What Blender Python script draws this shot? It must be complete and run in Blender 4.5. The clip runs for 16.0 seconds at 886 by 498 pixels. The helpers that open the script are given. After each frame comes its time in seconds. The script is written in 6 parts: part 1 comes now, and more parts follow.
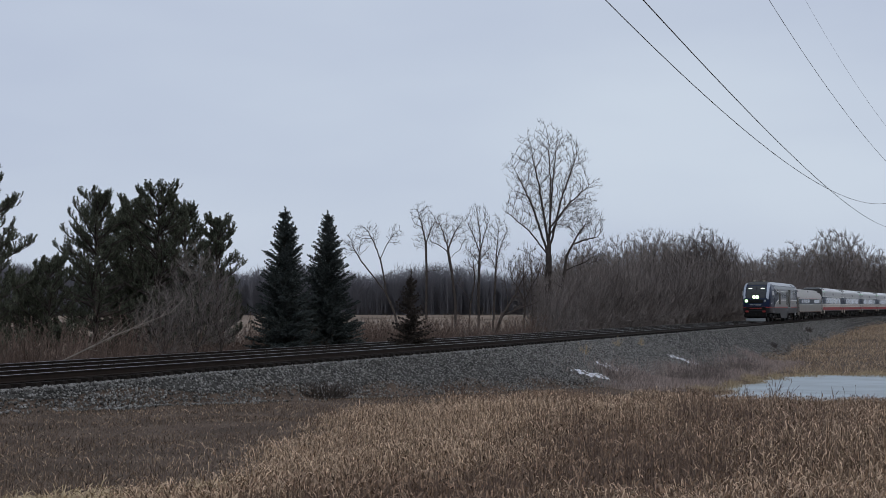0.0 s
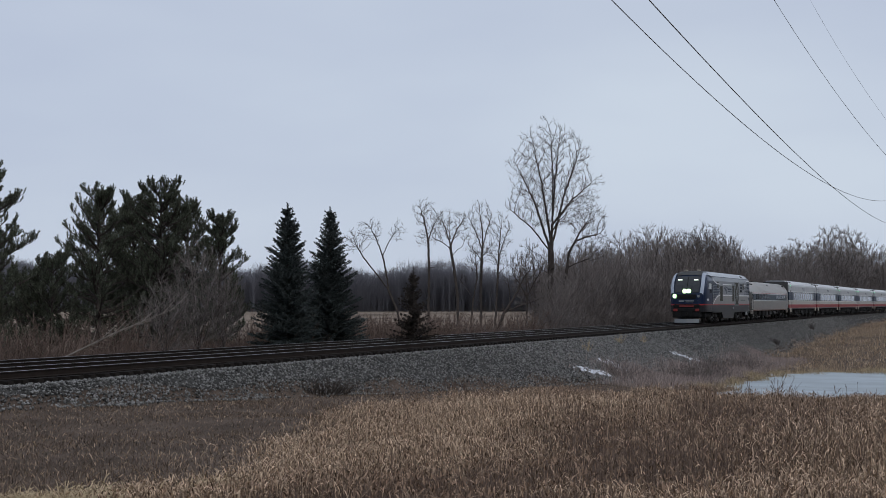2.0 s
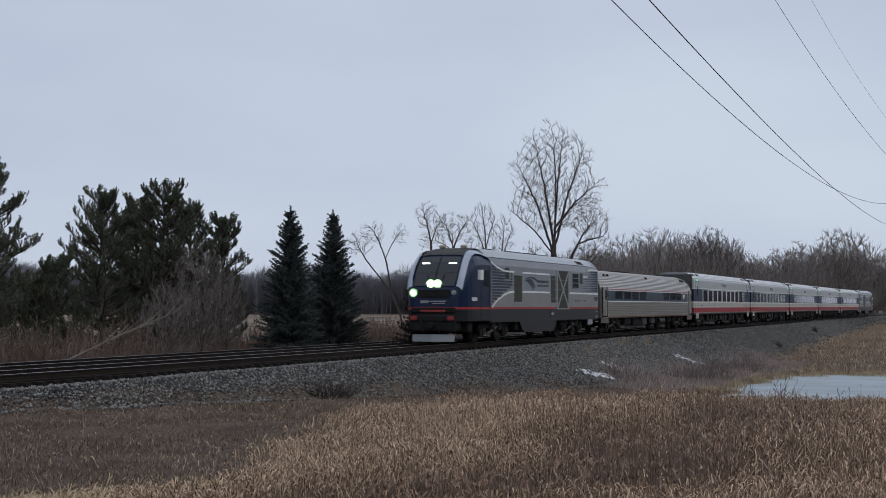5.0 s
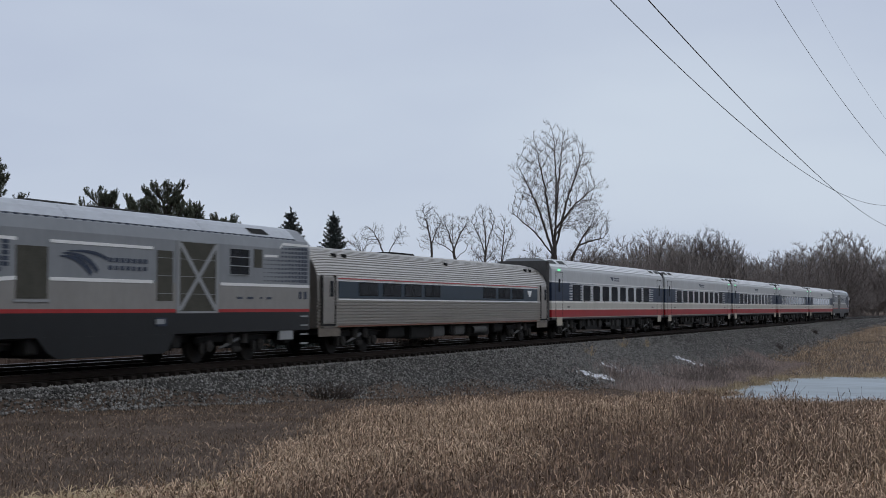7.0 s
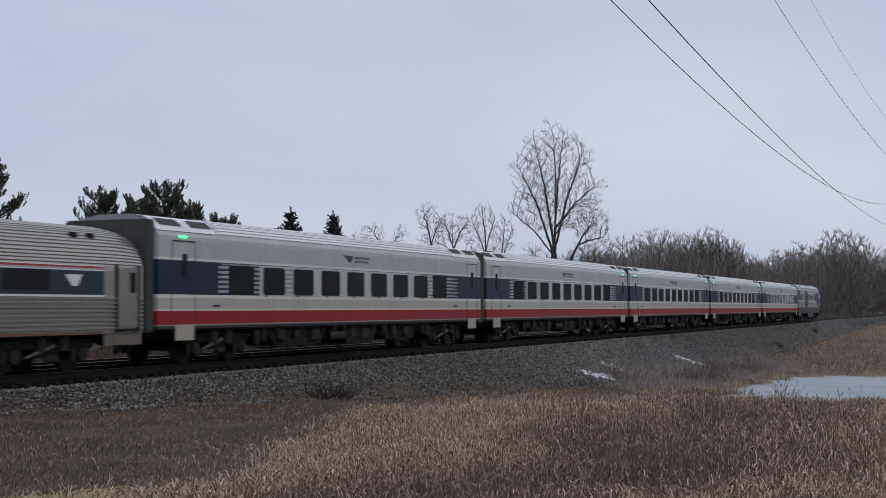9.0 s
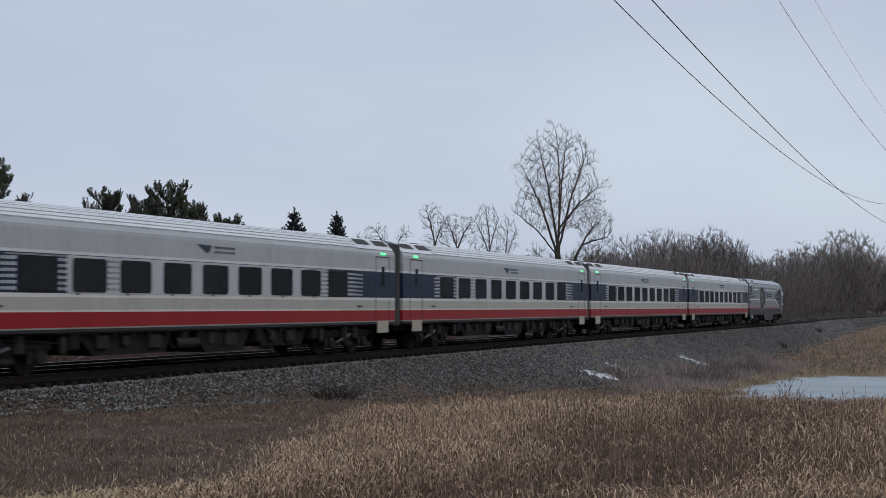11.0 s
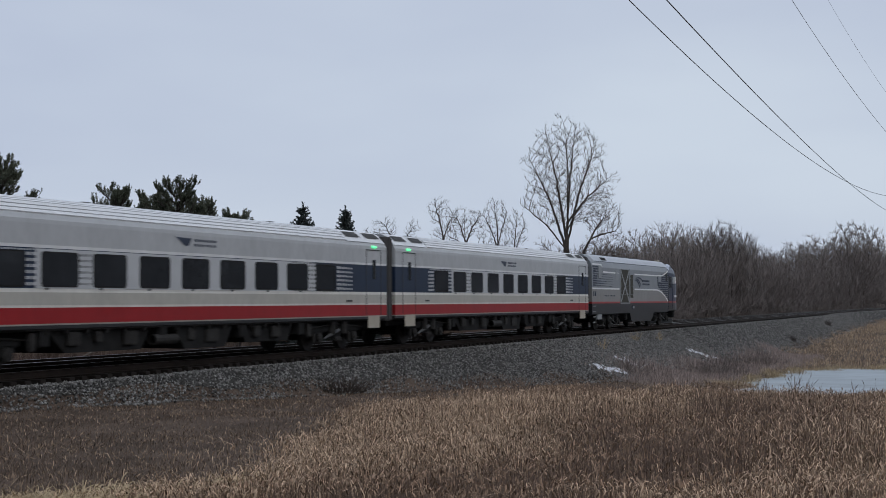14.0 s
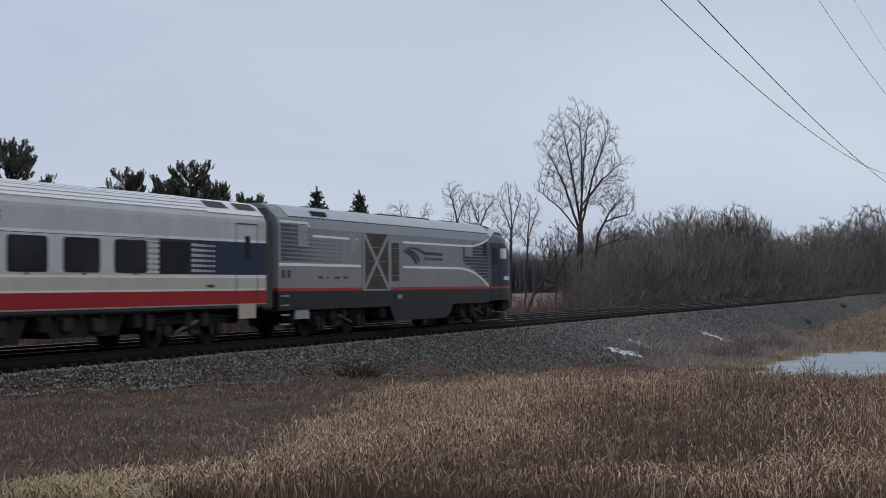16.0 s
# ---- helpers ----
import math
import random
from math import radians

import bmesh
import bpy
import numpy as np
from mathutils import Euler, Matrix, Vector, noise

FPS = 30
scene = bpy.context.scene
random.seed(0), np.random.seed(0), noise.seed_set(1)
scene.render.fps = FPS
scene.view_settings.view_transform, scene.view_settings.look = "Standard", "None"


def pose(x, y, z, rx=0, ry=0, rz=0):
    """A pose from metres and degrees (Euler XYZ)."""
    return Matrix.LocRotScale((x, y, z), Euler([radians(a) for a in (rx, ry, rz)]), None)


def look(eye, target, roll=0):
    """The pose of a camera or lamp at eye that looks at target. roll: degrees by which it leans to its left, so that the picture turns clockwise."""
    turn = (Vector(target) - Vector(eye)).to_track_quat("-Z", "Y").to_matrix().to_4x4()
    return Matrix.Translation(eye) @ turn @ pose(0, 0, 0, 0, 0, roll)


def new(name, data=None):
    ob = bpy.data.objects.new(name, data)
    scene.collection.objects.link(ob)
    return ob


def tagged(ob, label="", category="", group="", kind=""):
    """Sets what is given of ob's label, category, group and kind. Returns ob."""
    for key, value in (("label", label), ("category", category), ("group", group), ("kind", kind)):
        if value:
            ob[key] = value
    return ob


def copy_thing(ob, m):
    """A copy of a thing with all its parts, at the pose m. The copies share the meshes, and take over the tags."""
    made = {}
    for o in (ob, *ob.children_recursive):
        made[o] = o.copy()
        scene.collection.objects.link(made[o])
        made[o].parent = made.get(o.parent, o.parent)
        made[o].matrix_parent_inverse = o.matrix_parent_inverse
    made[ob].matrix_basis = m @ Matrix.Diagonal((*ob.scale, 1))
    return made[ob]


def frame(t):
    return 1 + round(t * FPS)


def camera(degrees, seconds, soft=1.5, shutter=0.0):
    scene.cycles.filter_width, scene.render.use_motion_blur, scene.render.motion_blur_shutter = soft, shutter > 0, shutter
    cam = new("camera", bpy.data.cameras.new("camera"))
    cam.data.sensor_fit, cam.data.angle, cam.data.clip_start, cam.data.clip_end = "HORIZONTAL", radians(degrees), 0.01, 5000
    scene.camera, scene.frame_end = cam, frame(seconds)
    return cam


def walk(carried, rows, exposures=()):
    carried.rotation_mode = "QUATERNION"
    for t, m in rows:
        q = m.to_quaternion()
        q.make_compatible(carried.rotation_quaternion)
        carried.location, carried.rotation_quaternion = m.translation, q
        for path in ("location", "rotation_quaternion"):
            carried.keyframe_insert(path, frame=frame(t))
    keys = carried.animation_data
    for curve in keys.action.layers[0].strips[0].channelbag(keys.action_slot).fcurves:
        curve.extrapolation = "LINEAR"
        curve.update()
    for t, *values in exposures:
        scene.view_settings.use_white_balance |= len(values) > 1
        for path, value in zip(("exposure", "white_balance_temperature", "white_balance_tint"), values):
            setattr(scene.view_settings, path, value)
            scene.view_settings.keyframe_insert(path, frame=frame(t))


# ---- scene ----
# The world: x runs along the railway, y away from the camera, z = 0 at the top of the near track's rails.
EYE = 1.657
TRACK = 23.07          # centre line of the near track
SIDING = 27.32         # centre line of the far track
SPEED = 17.81
NOSE = 18.70           # the leading nose at 7 s
CURVE, RADIUS = 190.0, 2400.0   # past CURVE metres the line bends gently towards the viewpoint
J = [0.0, 21.95, 47.95, 73.90, 99.85, 125.80, 151.75, 177.70, 199.65]

cam = camera(36.59, 16.0, soft=0.5, shutter=0.3)
walk(cam, [
    (0, pose(0, 0, EYE, 92.475, 0.065, -67.760)),
    (0.5, pose(0, 0, EYE, 92.407, -0.002, -67.769)),
    (1, pose(0, 0, EYE, 92.369, 0.004, -67.737)),
    (1.5, pose(0, 0, EYE, 92.294, 0.003, -67.665)),
    (2, pose(0, 0, EYE, 92.333, 0.004, -67.660)),
    (2.5, pose(0, 0, EYE, 92.398, 0.054, -67.575)),
    (3, pose(0, 0, EYE, 92.443, -0.009, -67.568)),
    (3.5, pose(0, 0, EYE, 92.504, 0.066, -67.558)),
    (4, pose(0, 0, EYE, 92.485, 0.040, -67.539)),
    (6.5, pose(0, 0, EYE, 92.445, -0.008, -67.556)),
    (7, pose(0, 0, EYE, 92.516, -0.019, -67.525)),
    (7.5, pose(0, 0, EYE, 92.582, 0.041, -67.490)),
    (8, pose(0, 0, EYE, 92.542, 0.066, -67.522)),
    (8.5, pose(0, 0, EYE, 92.494, 0.070, -67.534)),
    (9, pose(0, 0, EYE, 92.492, 0.058, -67.532)),
    (11.5, pose(0, 0, EYE, 92.508, 0.138, -67.290)),
    (12, pose(0, 0, EYE, 92.498, 0.180, -67.212)),
    (12.5, pose(0, 0, EYE, 92.462, 0.189, -67.172)),
    (13, pose(0, 0, EYE, 92.428, 0.201, -67.115)),
    (13.5, pose(0, 0, EYE, 92.373, 0.275, -67.051)),
    (14, pose(0, 0, EYE, 92.259, 0.277, -66.995)),
    (14.5, pose(0, 0, EYE, 92.140, 0.304, -66.864)),
    (15, pose(0, 0, EYE, 91.960, 0.401, -66.696)),
    (15.5, pose(0, 0, EYE, 91.773, 0.419, -66.635)),
    (16, pose(0, 0, EYE, 91.573, 0.449, -66.396)),
])

# ---- daylight: an overcast sky and a weak, very wide sun ----
world = bpy.data.worlds.new("overcast")
scene.world = world
world.use_nodes = True
wt = world.node_tree
wt.nodes.clear()


def wn(kind, **kw):
    n = wt.nodes.new(kind)
    for k, v in kw.items():
        n.inputs[k].default_value = v
    return n


sky = wn("ShaderNodeTexSky")
sky.sky_type, sky.sun_disc = "NISHITA", False
sky.sun_elevation, sky.sun_rotation = radians(38), radians(200)
dim = wn("ShaderNodeVectorMath")
dim.operation = "SCALE"
dim.inputs["Scale"].default_value = 0.06
coord = wn("ShaderNodeTexCoord")
stretch = wn("ShaderNodeMapping", Scale=(1.0, 1.0, 3.2))
clouds = wn("ShaderNodeTexNoise", Scale=2.2, Detail=4.0, Roughness=0.45)
ramp = wn("ShaderNodeValToRGB")
ramp.color_ramp.elements[0].position, ramp.color_ramp.elements[0].color = 0.33, (0.505, 0.57, 0.71, 1)
ramp.color_ramp.elements[1].position, ramp.color_ramp.elements[1].color = 0.70, (0.615, 0.69, 0.80, 1)
blend = wn("ShaderNodeMix")
blend.data_type = "RGBA"
blend.inputs["Factor"].default_value = 0.92
out = wn("ShaderNodeOutputWorld")
bg = wn("ShaderNodeBackground", Strength=1.0)
wt.links.new(coord.outputs["Generated"], stretch.inputs["Vector"])
wt.links.new(stretch.outputs["Vector"], clouds.inputs["Vector"])
wt.links.new(clouds.outputs["Fac"], ramp.inputs["Fac"])
wt.links.new(sky.outputs["Color"], dim.inputs[0])
wt.links.new(dim.outputs["Vector"], blend.inputs[6])
wt.links.new(ramp.outputs["Color"], blend.inputs[7])
wt.links.new(blend.outputs[2], bg.inputs["Color"])
wt.links.new(bg.outputs["Background"], out.inputs["Surface"])

sun_data = bpy.data.lights.new("sun", "SUN")
sun_data.energy, sun_data.angle, sun_data.color = 0.5, radians(40), (1.0, 0.95, 0.88)
sun = new("sun", sun_data)
sun.matrix_world = look((0, 0, 100), (30, 85, 0))
scene.view_settings.exposure = 0.0


# ---- materials ----
def mat(name, color, rough=0.7, metal=0.0, vary=0.25, scale=3.0, fine=40.0, bump=0.0, tint=None, spread=0.0, space="Object", stretch=None):
    """A surface with two scales of variation; spread varies it from piece to piece."""
    m = bpy.data.materials.new(name)
    m.use_nodes = True
    nt = m.node_tree
    b = nt.nodes["Principled BSDF"]
    b.inputs["Roughness"].default_value = rough
    b.inputs["Metallic"].default_value = metal
    b.inputs["Specular IOR Level"].default_value = 0.5 if rough < 0.6 else 0.12
    tc = nt.nodes.new("ShaderNodeTexCoord")
    src = tc.outputs[space]
    if stretch:
        mp = nt.nodes.new("ShaderNodeMapping")
        mp.inputs["Scale"].default_value = stretch
        nt.links.new(src, mp.inputs["Vector"])
        src = mp.outputs["Vector"]
    n1, n2 = nt.nodes.new("ShaderNodeTexNoise"), nt.nodes.new("ShaderNodeTexNoise")
    n1.inputs["Scale"].default_value, n1.inputs["Detail"].default_value = scale, 5
    n2.inputs["Scale"].default_value, n2.inputs["Detail"].default_value = fine, 3
    for n in (n1, n2):
        nt.links.new(src, n.inputs["Vector"])
    add = nt.nodes.new("ShaderNodeMath")
    add.operation = "ADD"
    nt.links.new(n1.outputs["Fac"], add.inputs[0])
    nt.links.new(n2.outputs["Fac"], add.inputs[1])
    half = nt.nodes.new("ShaderNodeMath")
    half.operation = "MULTIPLY"
    half.inputs[1].default_value = 0.5
    nt.links.new(add.outputs[0], half.inputs[0])
    fac = half.outputs[0]
    if spread:
        geo = nt.nodes.new("ShaderNodeNewGeometry")
        mx = nt.nodes.new("ShaderNodeMix")
        mx.inputs[0].default_value = spread
        nt.links.new(fac, mx.inputs[2])
        nt.links.new(geo.outputs["Random Per Island"], mx.inputs[3])
        fac = mx.outputs[0]
    cr = nt.nodes.new("ShaderNodeValToRGB")
    lo, hi = (0.3, 0.7) if not spread else (0.3 - 0.3 * spread, 0.7 + 0.3 * spread)
    other = tint or color
    cr.color_ramp.elements[0].position, cr.color_ramp.elements[1].position = lo, hi
    cr.color_ramp.elements[0].color = (*[c * (1 - vary) for c in color], 1)
    cr.color_ramp.elements[1].color = (*[min(1, c * (1 + vary)) for c in other], 1)
    nt.links.new(fac, cr.inputs["Fac"])
    nt.links.new(cr.outputs["Color"], b.inputs["Base Color"])
    if bump:
        bp = nt.nodes.new("ShaderNodeBump")
        bp.inputs["Strength"].default_value, bp.inputs["Distance"].default_value = 0.6, bump
        nt.links.new(n2.outputs["Fac"], bp.inputs["Height"])
        nt.links.new(bp.outputs["Normal"], b.inputs["Normal"])
    return m


def glow(name, color, strength):
    m = mat(name, (0.8, 0.8, 0.8), 0.2, vary=0.0)
    b = m.node_tree.nodes["Principled BSDF"]
    b.inputs["Emission Color"].default_value = (*color, 1)
    b.inputs["Emission Strength"].default_value = strength
    return m


def banded(name, bands, rough=0.4, metal=0.0):
    """Paint in level bands: (height from which it goes, colour), with grime and streaks over it."""
    m = mat(name, (0.5, 0.5, 0.5), rough, metal, vary=0.13, scale=0.9, fine=9.0, stretch=(1, 1, 0.35))
    nt = m.node_tree
    b = nt.nodes["Principled BSDF"]
    grime = b.inputs["Base Color"].links[0].from_socket
    tc, xyz = nt.nodes.new("ShaderNodeTexCoord"), nt.nodes.new("ShaderNodeSeparateXYZ")
    nt.links.new(tc.outputs["Object"], xyz.inputs[0])
    scale = nt.nodes.new("ShaderNodeMath")
    scale.operation = "MULTIPLY"
    scale.inputs[1].default_value = 0.2
    nt.links.new(xyz.outputs["Z"], scale.inputs[0])
    cr = nt.nodes.new("ShaderNodeValToRGB")
    cr.color_ramp.interpolation = "CONSTANT"
    while len(cr.color_ramp.elements) < len(bands):
        cr.color_ramp.elements.new(0.5)
    for e, (z, c) in zip(cr.color_ramp.elements, bands):
        e.position, e.color = z * 0.2, (*c, 1)
    nt.links.new(scale.outputs[0], cr.inputs["Fac"])
    mul = nt.nodes.new("ShaderNodeMix")
    mul.data_type, mul.blend_type = "RGBA", "MULTIPLY"
    mul.inputs[0].default_value = 1.0
    two = nt.nodes.new("ShaderNodeVectorMath")
    two.operation = "SCALE"
    two.inputs["Scale"].default_value = 2.0
    nt.links.new(grime, two.inputs[0])
    nt.links.new(cr.outputs["Color"], mul.inputs[6])
    nt.links.new(two.outputs["Vector"], mul.inputs[7])
    nt.links.new(mul.outputs[2], b.inputs["Base Color"])
    b.inputs["Specular IOR Level"].default_value = 0.3
    return m


M_EARTH = mat("earth", (0.092, 0.066, 0.052), 0.95, vary=0.6, scale=0.9, fine=22, bump=0.12, tint=(0.115, 0.084, 0.064))
M_STONE = mat("ballast_stone", (0.15, 0.143, 0.134), 0.9, vary=0.78, scale=0.6, fine=30, spread=0.8, tint=(0.2, 0.193, 0.183))
M_BED = mat("ballast_bed", (0.055, 0.052, 0.048), 0.95, vary=0.8, scale=1.5, fine=14, bump=0.08)
M_FIELD = mat("stubble_field", (0.22, 0.168, 0.128), 0.95, vary=0.25, scale=0.05, fine=2.0, bump=0.05)
M_STEEL = mat("rail_head", (0.34, 0.335, 0.33), 0.42, 1.0, vary=0.2)
M_RUST = mat("rail_web", (0.03, 0.022, 0.018), 0.75, 0.2, vary=0.3)
M_TIE = mat("tie_wood", (0.026, 0.021, 0.018), 0.9, vary=0.5, scale=2, fine=25, bump=0.01)
M_BARK = mat("bark", (0.075, 0.062, 0.055), 0.95, vary=0.35, scale=2, fine=18, bump=0.02)
M_TWIG = mat("twig", (0.11, 0.092, 0.084), 0.95, vary=0.3, spread=0.5)
M_BRUSH = mat("brush_twig", (0.205, 0.172, 0.157), 0.95, vary=0.4, spread=0.7)
M_THICKET = mat("thicket_twig", (0.19, 0.168, 0.158), 0.95, vary=0.4, spread=0.7, tint=(0.215, 0.183, 0.167))
M_REDBRUSH = mat("red_brush_twig", (0.165, 0.12, 0.098), 0.95, vary=0.45, spread=0.7)
M_PALE = mat("pale_dead_wood", (0.22, 0.19, 0.165), 0.9, vary=0.25)
M_PINE = mat("pine_needles", (0.068, 0.076, 0.056), 0.8, vary=0.5, spread=0.7, tint=(0.115, 0.122, 0.088))
M_SPRUCE = mat("spruce_needles", (0.078, 0.09, 0.086), 0.8, vary=0.5, spread=0.7)
M_DEADFIR = mat("dead_needles", (0.06, 0.049, 0.042), 0.9, vary=0.4, spread=0.7)
# paler and bluer than bark: the haze of distance is in this colour
M_HAZYWOOD = mat("hazy_far_wood", (0.16, 0.157, 0.175), 0.95, vary=0.25, spread=0.7)
M_GRASS = mat("dry_grass", (0.38, 0.262, 0.178), 0.9, vary=0.7, scale=0.12, fine=0.9, spread=0.6, tint=(0.47, 0.34, 0.235))
M_TAWNY = mat("tawny_grass", (0.37, 0.262, 0.175), 0.9, vary=0.5, scale=0.15, fine=1.2, spread=0.6, tint=(0.45, 0.335, 0.23))
M_WEEDS = mat("grey_weeds", (0.36, 0.29, 0.26), 0.95, vary=0.5, scale=0.3, fine=1.5, spread=0.6)
M_STEMS = mat("dark_stems", (0.185, 0.131, 0.102), 0.95, vary=0.45, scale=0.2, fine=1.0, spread=0.6)
M_SEED = mat("seed_heads", (0.28, 0.19, 0.132), 0.95, vary=0.8, scale=0.3, fine=2.0, spread=0.7)
M_VERGE = mat("verge_grass", (0.142, 0.103, 0.077), 0.95, vary=0.9, scale=0.4, fine=2.0, spread=0.6)
M_SWEEP = mat("pale_blue_flash", (0.40, 0.44, 0.52), 0.35, vary=0.08)
M_STRAW = mat("pale_straw", (0.42, 0.325, 0.205), 0.9, vary=0.4, scale=0.3, fine=2, spread=0.6)
M_ICE = mat("pond_ice", (0.255, 0.3, 0.325), 0.38, vary=0.42, scale=0.25, fine=1.6, stretch=(1.6, 0.35, 1))
M_SNOW = mat("old_snow", (0.62, 0.63, 0.66), 0.8, vary=0.15)
M_WIRE = mat("cable", (0.11, 0.1, 0.1), 0.6, vary=0.1)
M_SILVER = (0.225, 0.238, 0.252)
M_LOCO = banded("locomotive_paint", [(0, (0.016, 0.0175, 0.019)), (1.515, (0.36, 0.035, 0.035)), (1.605, (0.25, 0.242, 0.23)), (2.36, M_SILVER)], 0.38)
M_CAB = banded("cab_paint", [(0, (0.018, 0.019, 0.022)), (1.515, (0.36, 0.035, 0.035)), (1.605, (0.008, 0.018, 0.05))], 0.28)
M_ROOF = mat("roof_paint", (0.74, 0.75, 0.76), 0.5, vary=0.1, scale=1, fine=8)
M_LOCOROOF = mat("locomotive_roof_paint", (0.43, 0.45, 0.48), 0.4, vary=0.14, scale=1, fine=8)
M_RUSTLINE = mat("weathered_sill", (0.2, 0.105, 0.075), 0.6, vary=0.3)
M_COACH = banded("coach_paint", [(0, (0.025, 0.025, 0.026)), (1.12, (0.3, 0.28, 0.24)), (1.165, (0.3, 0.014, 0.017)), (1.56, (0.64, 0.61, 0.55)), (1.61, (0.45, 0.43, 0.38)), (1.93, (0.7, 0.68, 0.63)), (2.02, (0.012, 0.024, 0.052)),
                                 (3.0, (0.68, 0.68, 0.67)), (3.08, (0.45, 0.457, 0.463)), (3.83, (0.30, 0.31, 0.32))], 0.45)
M_POST = mat("window_band_grey", (0.5, 0.507, 0.515), 0.4, vary=0.08)
M_STAIN = mat("stainless_steel", (0.47, 0.435, 0.39), 0.33, 0.85, vary=0.13, scale=1.2, fine=10, stretch=(0.6, 1, 1))
M_BLUE = mat("blue_band", (0.014, 0.03, 0.048), 0.4, vary=0.15)
M_WHITE = mat("white_stripe", (0.78, 0.78, 0.77), 0.4, vary=0.06)
M_REDLINE = mat("red_line", (0.4, 0.05, 0.05), 0.4, vary=0.1)
M_CREAM = mat("cream_panel", (0.42, 0.375, 0.3), 0.5, vary=0.12)
M_GLASS = mat("dark_glass", (0.026, 0.028, 0.031), 0.08, vary=0.2)
M_BLACK = mat("underframe_black", (0.02, 0.0195, 0.019), 0.8, vary=0.4, scale=3, fine=20)
M_GREY = mat("equipment_grey", (0.075, 0.075, 0.074), 0.7, vary=0.3)
M_DAMPER = mat("damper_grey", (0.07, 0.07, 0.069), 0.5, vary=0.2)
M_UNDER = mat("underframe_dark_grey", (0.034, 0.032, 0.03), 0.7, vary=0.4, scale=3, fine=20)
M_SKIRT = mat("grimy_steel_skirt", (0.17, 0.148, 0.125), 0.6, vary=0.3, scale=2, fine=12)
M_RUBBER = mat("gangway_rubber", (0.075, 0.073, 0.072), 0.8, vary=0.25)
M_NAVY = mat("navy_grille", (0.02, 0.031, 0.058), 0.5, vary=0.2)
M_PANEL = mat("olive_grille", (0.07, 0.068, 0.056), 0.7, vary=0.25, fine=30)
M_XBAR = mat("grey_bar", (0.27, 0.28, 0.285), 0.5, vary=0.1)
M_WHEEL = mat("wheel_steel", (0.035, 0.032, 0.03), 0.65, 0.3, vary=0.3)
M_BUFFER = mat("red_signal", (0.3, 0.03, 0.025), 0.4, vary=0.1)
M_LAMP = glow("headlight", (0.72, 1.0, 0.5), 4.0)
# green bloom round the lit lamps, no lamp of its own
M_LAMPHALO = glow("lamp_halo_glow", (0.3, 0.9, 0.2), 0.55)
M_LAMP2 = glow("number_light", (0.85, 1.0, 0.85), 2.2)
M_GREEN = glow("door_signal", (0.0, 0.85, 0.22), 1.3)


